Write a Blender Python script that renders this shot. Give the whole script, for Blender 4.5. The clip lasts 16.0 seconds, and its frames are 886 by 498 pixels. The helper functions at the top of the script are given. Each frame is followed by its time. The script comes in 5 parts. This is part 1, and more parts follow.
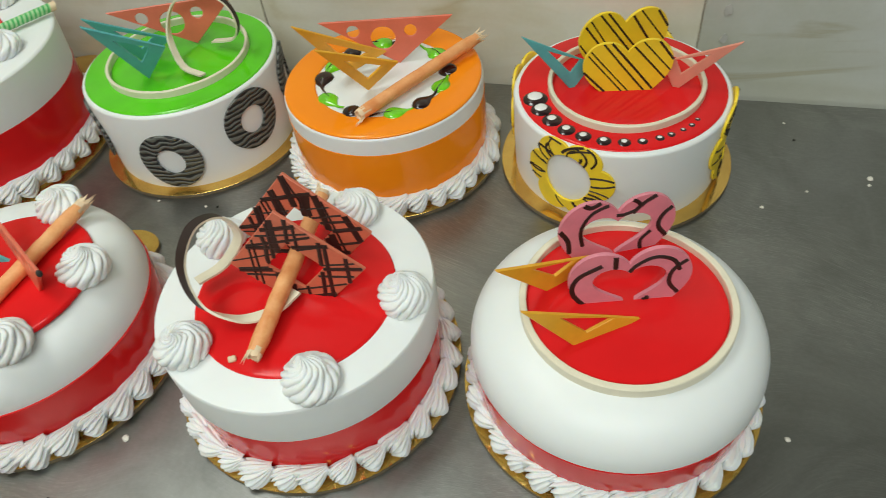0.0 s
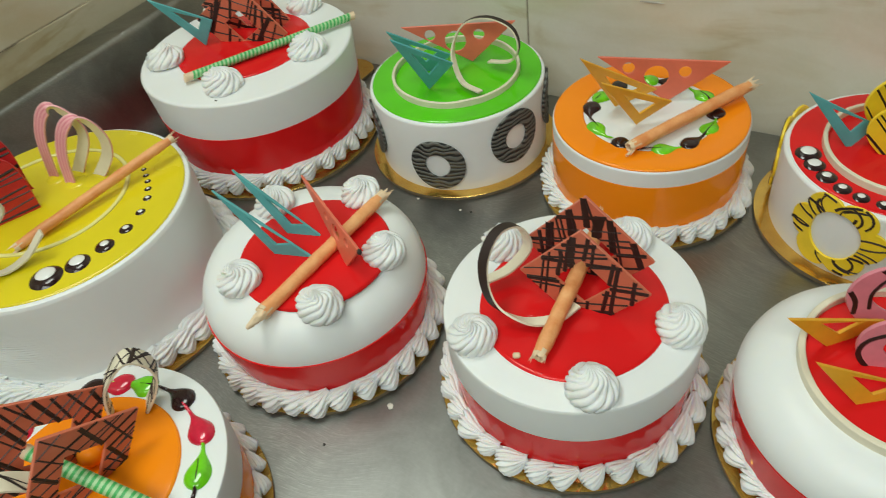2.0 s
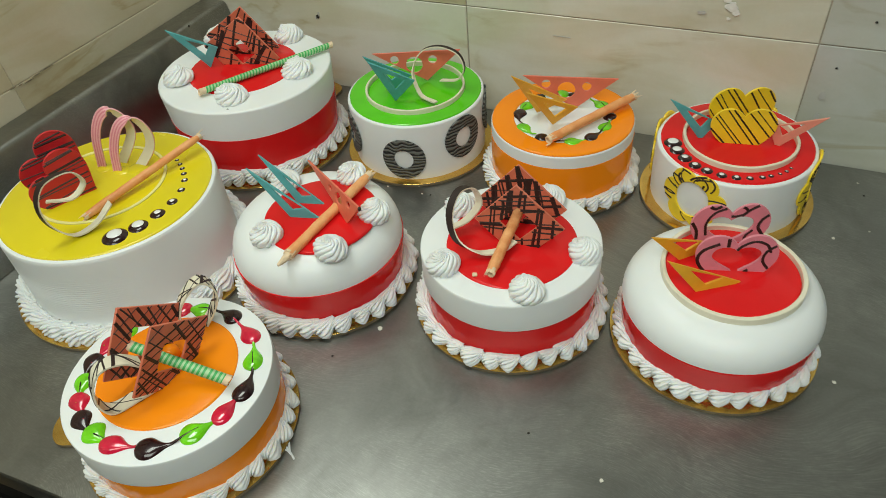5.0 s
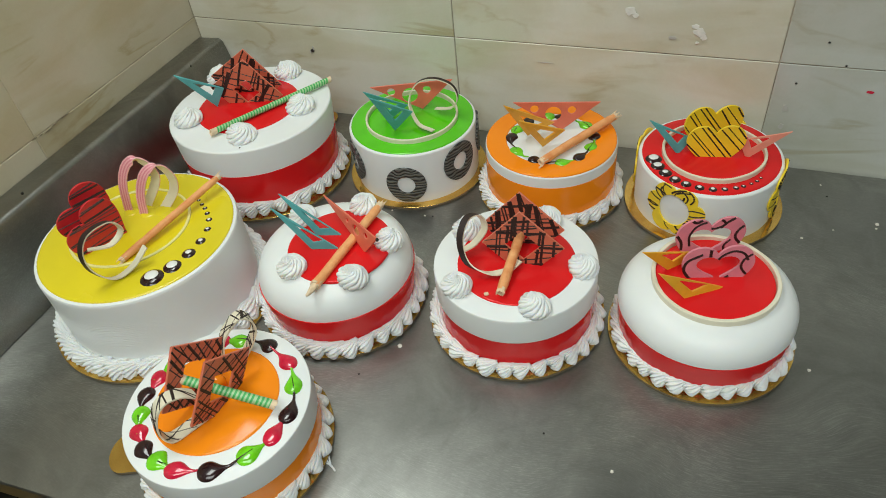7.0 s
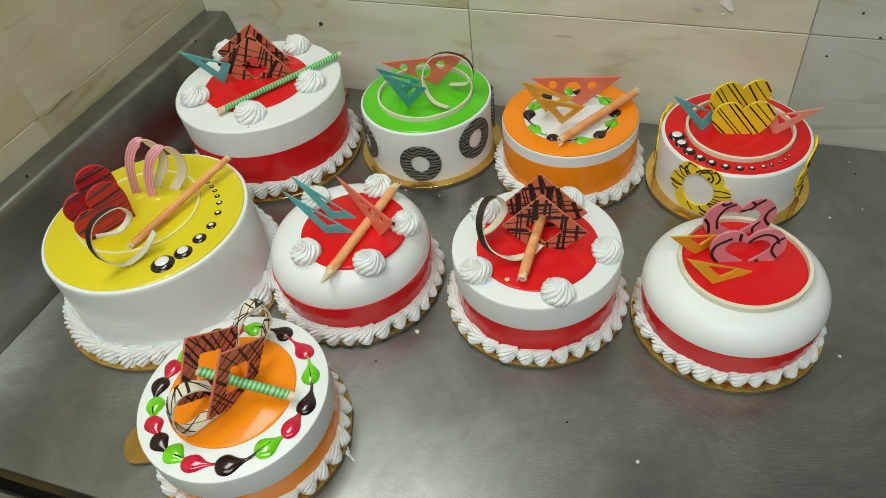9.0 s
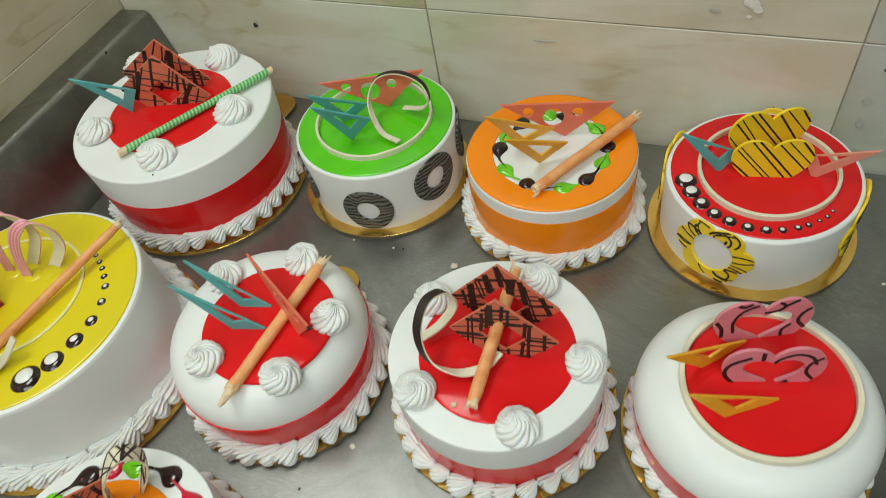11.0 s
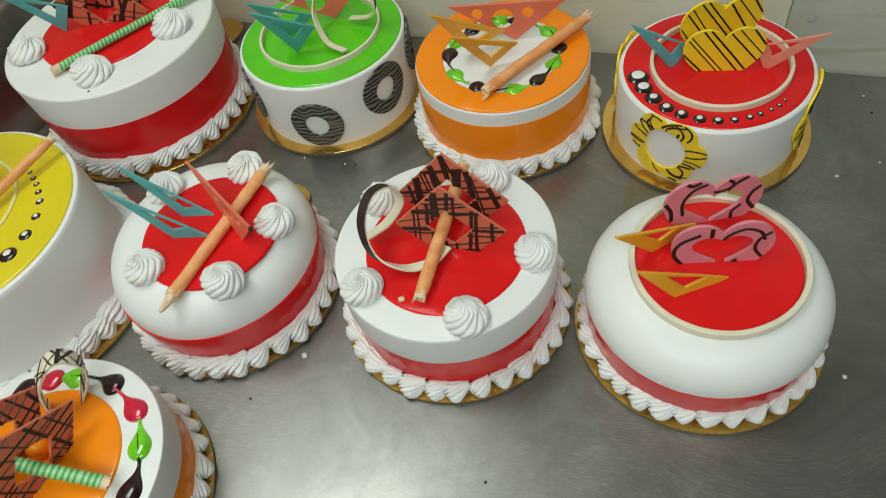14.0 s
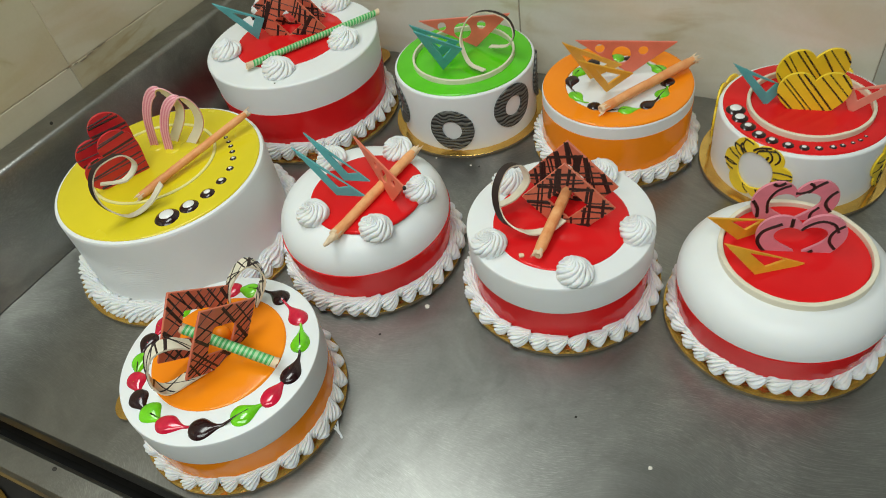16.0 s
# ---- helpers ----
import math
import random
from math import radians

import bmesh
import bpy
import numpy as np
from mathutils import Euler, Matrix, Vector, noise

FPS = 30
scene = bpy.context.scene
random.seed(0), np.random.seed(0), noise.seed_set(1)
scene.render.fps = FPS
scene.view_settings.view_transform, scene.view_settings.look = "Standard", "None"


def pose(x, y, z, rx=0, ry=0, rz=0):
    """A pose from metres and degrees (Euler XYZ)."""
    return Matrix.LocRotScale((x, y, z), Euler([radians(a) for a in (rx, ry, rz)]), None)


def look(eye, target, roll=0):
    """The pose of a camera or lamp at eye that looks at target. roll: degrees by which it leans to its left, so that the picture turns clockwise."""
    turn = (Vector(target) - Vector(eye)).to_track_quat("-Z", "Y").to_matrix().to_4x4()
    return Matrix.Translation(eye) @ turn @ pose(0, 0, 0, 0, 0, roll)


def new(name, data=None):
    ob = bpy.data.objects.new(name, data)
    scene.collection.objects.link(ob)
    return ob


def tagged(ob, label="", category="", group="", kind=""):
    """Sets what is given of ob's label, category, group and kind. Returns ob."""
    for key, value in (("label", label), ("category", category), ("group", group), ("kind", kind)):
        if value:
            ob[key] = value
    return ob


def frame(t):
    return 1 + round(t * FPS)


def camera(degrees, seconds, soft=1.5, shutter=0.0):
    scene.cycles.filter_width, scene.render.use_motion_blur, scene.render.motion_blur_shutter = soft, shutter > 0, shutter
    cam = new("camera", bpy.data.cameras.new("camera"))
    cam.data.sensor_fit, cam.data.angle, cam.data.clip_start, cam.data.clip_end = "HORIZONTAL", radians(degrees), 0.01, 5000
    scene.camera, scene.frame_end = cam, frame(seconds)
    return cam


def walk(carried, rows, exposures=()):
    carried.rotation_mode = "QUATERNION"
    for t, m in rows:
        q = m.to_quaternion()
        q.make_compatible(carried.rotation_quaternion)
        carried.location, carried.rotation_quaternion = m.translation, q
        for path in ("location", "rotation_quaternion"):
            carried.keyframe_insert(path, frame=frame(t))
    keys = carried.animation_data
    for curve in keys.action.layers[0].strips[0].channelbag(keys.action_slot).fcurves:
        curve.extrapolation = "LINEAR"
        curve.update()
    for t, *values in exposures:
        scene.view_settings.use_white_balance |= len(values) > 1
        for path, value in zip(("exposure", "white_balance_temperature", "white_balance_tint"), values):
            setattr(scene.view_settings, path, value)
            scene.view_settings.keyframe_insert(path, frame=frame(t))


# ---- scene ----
cam = camera(65.4, 16.0, soft=0.75, shutter=0.35)
PATH = [
    (0, (0.395, -0.617, 0.43), (-0.076, 0.655, -1.04), -8.1),
    (0.5, (0.381, -0.617, 0.439), (-0.21, 0.596, -1.036), -10.2),
    (1, (0.355, -0.635, 0.45), (-0.333, 0.543, -1.013), -11.3),
    (1.5, (0.323, -0.659, 0.461), (-0.406, 0.525, -0.977), -9.9),
    (2, (0.314, -0.677, 0.471), (-0.523, 0.484, -0.926), -10.1),
    (2.5, (0.307, -0.702, 0.495), (-0.591, 0.479, -0.847), -8.9),
    (3, (0.316, -0.74, 0.511), (-0.605, 0.477, -0.782), -7.5),
    (3.5, (0.324, -0.779, 0.52), (-0.575, 0.472, -0.755), -5.2),
    (4, (0.355, -0.813, 0.527), (-0.516, 0.448, -0.758), -5.3),
    (4.5, (0.373, -0.843, 0.543), (-0.417, 0.444, -0.769), -5.1),
    (4.7, (0.376, -0.853, 0.549), (-0.362, 0.446, -0.781), -5.2),
    (6.8, (0.362, -0.91, 0.629), (-0.221, 0.427, -0.739), -6.5),
    (7, (0.359, -0.908, 0.633), (-0.26, 0.423, -0.726), -7.3),
    (7.5, (0.346, -0.903, 0.644), (-0.279, 0.418, -0.722), -8.3),
    (8, (0.335, -0.911, 0.644), (-0.281, 0.426, -0.71), -7.8),
    (8.5, (0.332, -0.9, 0.642), (-0.283, 0.4, -0.748), -8.2),
    (8.7, (0.334, -0.898, 0.638), (-0.28, 0.385, -0.768), -8.1),
    (10.8, (0.332, -0.673, 0.585), (-0.311, 0.475, -0.921), -11.6),
    (11, (0.331, -0.647, 0.591), (-0.324, 0.465, -0.937), -12.9),
    (11.5, (0.324, -0.603, 0.566), (-0.305, 0.518, -0.966), -12.8),
    (12, (0.332, -0.57, 0.557), (-0.347, 0.502, -0.989), -15.4),
    (12.5, (0.344, -0.554, 0.541), (-0.28, 0.515, -1.03), -15.6),
    (13, (0.343, -0.574, 0.538), (-0.201, 0.524, -1.043), -13.5),
    (13.5, (0.353, -0.631, 0.541), (-0.213, 0.463, -1.034), -13.2),
    (14, (0.362, -0.677, 0.537), (-0.22, 0.387, -1.053), -13.3),
    (14.5, (0.364, -0.709, 0.537), (-0.264, 0.323, -1.057), -14.1),
    (15, (0.357, -0.765, 0.547), (-0.417, 0.245, -0.996), -15.8),
    (15.5, (0.36, -0.803, 0.557), (-0.436, 0.255, -0.942), -13.7),
    (16, (0.377, -0.836, 0.569), (-0.428, 0.315, -0.855), -11.2),
]
TONE = [(0, 0.10, 6600, 9), (1.0, 0.10, 6610, 8), (2.0, -0.06, 6700, 6), (2.5, -0.06, 6790, 5), (4.5, -0.04, 6760, 5), (7, 0, 6540, 9), (8.5, 0, 6620, 8), (11, -0.03, 6680, 7),
        (12.5, -0.12, 6800, 4), (13.5, -0.12, 6780, 5), (14.5, -0.06, 6500, 10), (16, -0.02, 6500, 10)]
walk(cam, [(t, look(eye, target, roll)) for t, eye, target, roll in PATH], TONE)

# ---- world and light ----
world = bpy.data.worlds.new("world")
scene.world = world
world.use_nodes = True
world.node_tree.nodes["Background"].inputs["Color"].default_value = (0.9, 0.95, 1.0, 1)
world.node_tree.nodes["Background"].inputs["Strength"].default_value = 0.16


def area_lamp(eye, target, length, width, watts, colour):
    data = bpy.data.lights.new("overhead_area", "AREA")
    data.shape, data.size, data.size_y, data.energy, data.color = "RECTANGLE", length, width, watts, colour
    ob = new("overhead_area", data)
    ob.matrix_world = look(eye, target)
    return ob


LAMP = (0.93, 1.0, 0.96)
area_lamp((-0.30, -0.46, 1.50), (0.0, -0.44, 0.0), 0.62, 0.40, 8.4, LAMP)
# broad front fill, added to brighten the cake fronts; not a known lamp
area_lamp((0.55, -1.60, 1.62), (0.50, -1.40, 0.0), 1.7, 0.9, 28.5, LAMP)


# ---- materials ----
def surface(name, base, rough=0.5, metal=0.0, vary=0.05, scale=30.0, bump=0.0, bump_scale=300.0, coat=0.0,
            stretch=(1, 1, 1), tint=None, sub=0.0, rough_vary=0.08, random=0.0, spec=0.5):
    """A procedural surface: two scales of colour variation, uneven gloss and fine relief."""
    m = bpy.data.materials.new(name)
    m.use_nodes = True
    nt = m.node_tree
    b = nt.nodes["Principled BSDF"]
    co = nt.nodes.new("ShaderNodeTexCoord")
    mp = nt.nodes.new("ShaderNodeMapping")
    mp.inputs["Scale"].default_value = stretch
    nt.links.new(co.outputs["Object"], mp.inputs["Vector"])
    big = nt.nodes.new("ShaderNodeTexNoise")
    big.inputs["Scale"].default_value, big.inputs["Detail"].default_value = scale, 4
    nt.links.new(mp.outputs["Vector"], big.inputs["Vector"])
    fine = nt.nodes.new("ShaderNodeTexNoise")
    fine.inputs["Scale"].default_value, fine.inputs["Detail"].default_value = bump_scale, 3
    nt.links.new(mp.outputs["Vector"], fine.inputs["Vector"])
    mix = nt.nodes.new("ShaderNodeMix")
    mix.data_type = "RGBA"
    lo = tint or tuple(c * (1 - vary) for c in base)
    hi = tuple(min(1.0, c * (1 + vary)) for c in base)
    mix.inputs[6].default_value, mix.inputs[7].default_value = (*lo, 1), (*hi, 1)
    ramp = nt.nodes.new("ShaderNodeMapRange")
    ramp.inputs[1].default_value, ramp.inputs[2].default_value = 0.3, 0.7
    add = nt.nodes.new("ShaderNodeMath")
    add.operation = "MULTIPLY_ADD"
    nt.links.new(fine.outputs["Fac"], add.inputs[0])
    add.inputs[1].default_value = 0.25
    nt.links.new(big.outputs["Fac"], add.inputs[2])
    sub_half = nt.nodes.new("ShaderNodeMath")
    sub_half.operation = "SUBTRACT"
    sub_half.inputs[1].default_value = 0.125
    nt.links.new(add.outputs[0], sub_half.inputs[0])
    nt.links.new(sub_half.outputs[0], ramp.inputs[0])
    nt.links.new(ramp.outputs[0], mix.inputs[0])
    colour = mix.outputs[2]
    if random:
        info = nt.nodes.new("ShaderNodeObjectInfo")
        hsv = nt.nodes.new("ShaderNodeHueSaturation")
        rr = nt.nodes.new("ShaderNodeMapRange")
        rr.inputs[3].default_value, rr.inputs[4].default_value = 1 - random, 1 + random
        nt.links.new(info.outputs["Random"], rr.inputs[0])
        nt.links.new(rr.outputs[0], hsv.inputs["Value"])
        nt.links.new(colour, hsv.inputs["Color"])
        colour = hsv.outputs["Color"]
    nt.links.new(colour, b.inputs["Base Color"])
    rg = nt.nodes.new("ShaderNodeMapRange")
    rg.inputs[3].default_value, rg.inputs[4].default_value = max(0.0, rough - rough_vary), min(1.0, rough + rough_vary)
    nt.links.new(big.outputs["Fac"], rg.inputs[0])
    nt.links.new(rg.outputs[0], b.inputs["Roughness"])
    b.inputs["Metallic"].default_value = metal
    b.inputs["Specular IOR Level"].default_value = spec
    b.inputs["Coat Weight"].default_value, b.inputs["Coat Roughness"].default_value = coat, 0.04
    if sub:
        b.inputs["Subsurface Weight"].default_value = sub
        b.inputs["Subsurface Radius"].default_value = (1.0, 0.8, 0.6)
        b.inputs["Subsurface Scale"].default_value = 0.004
    if bump:
        bp = nt.nodes.new("ShaderNodeBump")
        bp.inputs["Strength"].default_value, bp.inputs["Distance"].default_value = bump, 0.001
        nt.links.new(fine.outputs["Fac"], bp.inputs["Height"])
        nt.links.new(bp.outputs["Normal"], b.inputs["Normal"])
    return m


CREAM = surface("whipped_cream", (0.82, 0.835, 0.83), 0.55, vary=0.02, bump=0.22, bump_scale=420, sub=0.40)
FROST = surface("smooth_white_frosting", (0.81, 0.83, 0.825), 0.42, vary=0.012, scale=18, bump=0.05, bump_scale=160, sub=0.15)
RED = surface("red_glaze", (0.72, 0.013, 0.015), 0.09, vary=0.06, scale=14, bump=0.05, bump_scale=45, coat=0.0, rough_vary=0.03, spec=0.24)
ORANGE = surface("orange_glaze", (1.0, 0.275, 0.010), 0.09, vary=0.05, scale=14, bump=0.05, bump_scale=45, coat=0.0, rough_vary=0.03, spec=0.30)
YELLOW = surface("yellow_glaze", (0.76, 0.62, 0.014), 0.26, vary=0.04, scale=14, bump=0.03, bump_scale=60, coat=0.4, rough_vary=0.05)
GREEN = surface("green_glaze", (0.10, 0.58, 0.008), 0.18, vary=0.10, scale=16, bump=0.03, bump_scale=60, coat=0.3, rough_vary=0.05)
DARKGEL = surface("dark_chocolate_gel", (0.020, 0.006, 0.007), 0.16, vary=0.3, coat=0.3, rough_vary=0.04)
REDGEL = surface("red_gel", (0.62, 0.010, 0.045), 0.14, vary=0.2, scale=80, coat=0.7, rough_vary=0.04)
GREENGEL = surface("green_gel", (0.16, 0.60, 0.012), 0.14, vary=0.25, scale=80, coat=0.7, rough_vary=0.04)
WHITEGEL = surface("white_gel", (0.82, 0.82, 0.80), 0.2, vary=0.02, coat=0.5)
LEMON = surface("pale_yellow_gel", (0.82, 0.76, 0.30), 0.25, vary=0.03, coat=0.3)
CORAL = surface("coral_chocolate", (0.74, 0.17, 0.10), 0.38, vary=0.07, scale=60, bump=0.08)
SALMON = surface("salmon_chocolate", (0.76, 0.30, 0.22), 0.4, vary=0.06, scale=60, bump=0.08)
BROWNRED = surface("terracotta_chocolate", (0.66, 0.17, 0.095), 0.40, vary=0.08, scale=50, bump=0.08)
TEAL = surface("teal_chocolate", (0.10, 0.41, 0.425), 0.38, vary=0.10, scale=60, bump=0.08)
AMBER = surface("amber_chocolate", (0.84, 0.42, 0.03), 0.36, vary=0.08, scale=60, bump=0.08)
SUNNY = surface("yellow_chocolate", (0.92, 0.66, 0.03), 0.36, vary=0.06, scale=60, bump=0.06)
PINK = surface("pink_chocolate", (0.72, 0.24, 0.30), 0.36, vary=0.08, scale=60, bump=0.06)
PALEPINK = surface("pale_pink_chocolate", (0.82, 0.42, 0.44), 0.4, vary=0.05)
ROSEPINK = surface("rose_pink_chocolate", (0.70, 0.22, 0.28), 0.4, vary=0.05)
HEARTRED = surface("red_chocolate", (0.58, 0.022, 0.030), 0.36, vary=0.10, scale=60, bump=0.06)
IVORY = surface("white_chocolate", (0.78, 0.72, 0.56), 0.38, vary=0.05, scale=60, bump=0.08)
CHOC = surface("dark_chocolate", (0.024, 0.011, 0.009), 0.50, vary=0.2, scale=80, bump=0.05)
WAFER = surface("baked_wafer", (0.86, 0.44, 0.19), 0.48, tint=(0.76, 0.27, 0.085), vary=0.06, scale=60, bump=0.25, bump_scale=500)
WAFERPALE = surface("pale_wafer", (0.78, 0.60, 0.40), 0.6, vary=0.12, scale=120, bump=0.3)
STRIPE = surface("green_wafer", (0.05, 0.40, 0.10), 0.4, vary=0.12, scale=90, bump=0.1)
STRIPEPALE = surface("pale_green_wafer", (0.40, 0.64, 0.33), 0.45, vary=0.08, scale=90, bump=0.1)
GOLD = surface("gold_card", (0.80, 0.53, 0.14), 0.15, metal=0.85, tint=(0.62, 0.37, 0.09), vary=0.10, scale=24, bump=0.10, bump_scale=160, rough_vary=0.06)
CARD = surface("raw_card_edge", (0.16, 0.125, 0.075), 0.7, vary=0.25, scale=60)
BLACK = surface("gap_black", (0.012, 0.012, 0.012), 0.6, vary=0.2)
DARKSHELF = surface("near_black_shelf", (0.030, 0.028, 0.025), 0.5, vary=0.3, scale=12)
CRUMB = surface("crumb", (0.72, 0.68, 0.60), 0.7, vary=0.1)
SOOT = surface("dark_dirt", (0.03, 0.026, 0.022), 0.8, vary=0.3)
PLASTER = surface("plaster_residue", (0.78, 0.77, 0.73), 0.8, vary=0.08, scale=200, bump=0.5)
GROUT = surface("dirty_grout", (0.30, 0.27, 0.21), 0.9, vary=0.35, scale=25, bump=0.3)
GROUTWARM = surface("cream_grout", (0.50, 0.44, 0.33), 0.9, vary=0.35, scale=25, bump=0.3)
DARKWALL = surface("dark_unseen_wall", (0.19, 0.195, 0.18), 0.7, vary=0.05, scale=3)
CEIL = surface("ceiling_paint", (0.62, 0.62, 0.58), 0.8, vary=0.03, scale=2)
FLOORMAT = surface("floor_stone", (0.22, 0.21, 0.19), 0.45, vary=0.12, scale=6)


def steel(name, quarter=0.0, rise=300, relief=0.36, shine=1.8):
    """Brushed, scuffed stainless steel: broken hair lines in two directions that wander a little, and dull patches."""
    m = surface(name, (0.335, 0.335, 0.316), 0.37, metal=1.0, vary=0.14, scale=6.0, rough_vary=0.05)
    nt = m.node_tree
    b = nt.nodes["Principled BSDF"]
    co = nt.nodes.new("ShaderNodeTexCoord")
    bend = nt.nodes.new("ShaderNodeTexNoise")
    bend.inputs["Scale"].default_value, bend.inputs["Detail"].default_value = 2.6, 2
    nt.links.new(co.outputs["Object"], bend.inputs["Vector"])
    wander = nt.nodes.new("ShaderNodeVectorMath")
    wander.operation = "MULTIPLY_ADD"
    wander.inputs[1].default_value = (0.30, 0.30, 0.16)
    nt.links.new(bend.outputs["Color"], wander.inputs[0])
    nt.links.new(co.outputs["Object"], wander.inputs[2])
    total = None
    for turn, long_, fine, weight in ((0.35, 90, 1100, 1.0), (-0.05, 70, 1500, 0.7), (1.0, 110, 1000, 0.9), (-0.8, 100, 900, 0.9)):
        mp = nt.nodes.new("ShaderNodeMapping")
        mp.inputs["Scale"].default_value, mp.inputs["Rotation"].default_value = (long_, fine, rise), (0, 0, turn * (1 if quarter == 0 else 0.15) + quarter)
        nt.links.new(wander.outputs[0], mp.inputs["Vector"])
        hair = nt.nodes.new("ShaderNodeTexNoise")
        hair.inputs["Scale"].default_value, hair.inputs["Detail"].default_value = 1.0, 4
        nt.links.new(mp.outputs["Vector"], hair.inputs["Vector"])
        thin = nt.nodes.new("ShaderNodeMapRange")
        thin.inputs[1].default_value, thin.inputs[2].default_value, thin.inputs[4].default_value = 0.52, 0.80, weight
        nt.links.new(hair.outputs["Fac"], thin.inputs[0])
        if total is None:
            total = thin.outputs[0]
        else:
            add = nt.nodes.new("ShaderNodeMath")
            nt.links.new(total, add.inputs[0])
            nt.links.new(thin.outputs[0], add.inputs[1])
            total = add.outputs[0]
    patch = nt.nodes.new("ShaderNodeTexNoise")
    patch.inputs["Scale"].default_value, patch.inputs["Detail"].default_value = 5.0, 6
    nt.links.new(co.outputs["Object"], patch.inputs["Vector"])
    mask = nt.nodes.new("ShaderNodeMapRange")
    mask.inputs[1].default_value, mask.inputs[2].default_value, mask.inputs[3].default_value = 0.42, 0.68, 0.12
    nt.links.new(patch.outputs["Fac"], mask.inputs[0])
    worn = nt.nodes.new("ShaderNodeMath")
    worn.operation = "MULTIPLY"
    nt.links.new(total, worn.inputs[0])
    nt.links.new(mask.outputs[0], worn.inputs[1])
    bp = nt.nodes.new("ShaderNodeBump")
    bp.inputs["Strength"].default_value, bp.inputs["Distance"].default_value = relief, 0.0003
    nt.links.new(worn.outputs[0], bp.inputs["Height"])
    nt.links.new(bp.outputs["Normal"], b.inputs["Normal"])
    base = b.inputs["Base Color"].links[0].from_socket
    bright = nt.nodes.new("ShaderNodeMapRange")
    bright.inputs[2].default_value, bright.inputs[3].default_value, bright.inputs[4].default_value = 1.2, 0.86, shine
    nt.links.new(worn.outputs[0], bright.inputs[0])
    haze = nt.nodes.new("ShaderNodeTexNoise")
    haze.inputs["Scale"].default_value, haze.inputs["Detail"].default_value, haze.inputs["Distortion"].default_value = 22.0, 8, 1.0
    nt.links.new(wander.outputs[0], haze.inputs["Vector"])
    cloud = nt.nodes.new("ShaderNodeMapRange")
    cloud.inputs[1].default_value, cloud.inputs[2].default_value, cloud.inputs[3].default_value, cloud.inputs[4].default_value = 0.30, 0.70, 0.88, 1.13
    nt.links.new(haze.outputs["Fac"], cloud.inputs[0])
    both = nt.nodes.new("ShaderNodeMath")
    both.operation = "MULTIPLY"
    nt.links.new(bright.outputs[0], both.inputs[0])
    nt.links.new(cloud.outputs[0], both.inputs[1])
    scratched = nt.nodes.new("ShaderNodeVectorMath")
    scratched.operation = "SCALE"
    nt.links.new(base, scratched.inputs[0])
    nt.links.new(both.outputs[0], scratched.inputs["Scale"])
    nt.links.new(scratched.outputs[0], b.inputs["Base Color"])
    return m


STEEL = steel("brushed_steel", relief=0.22, shine=1.32)
STEELFOLD = steel("lengthwise_brushed_steel", radians(90), 900, 0.2, 1.35)


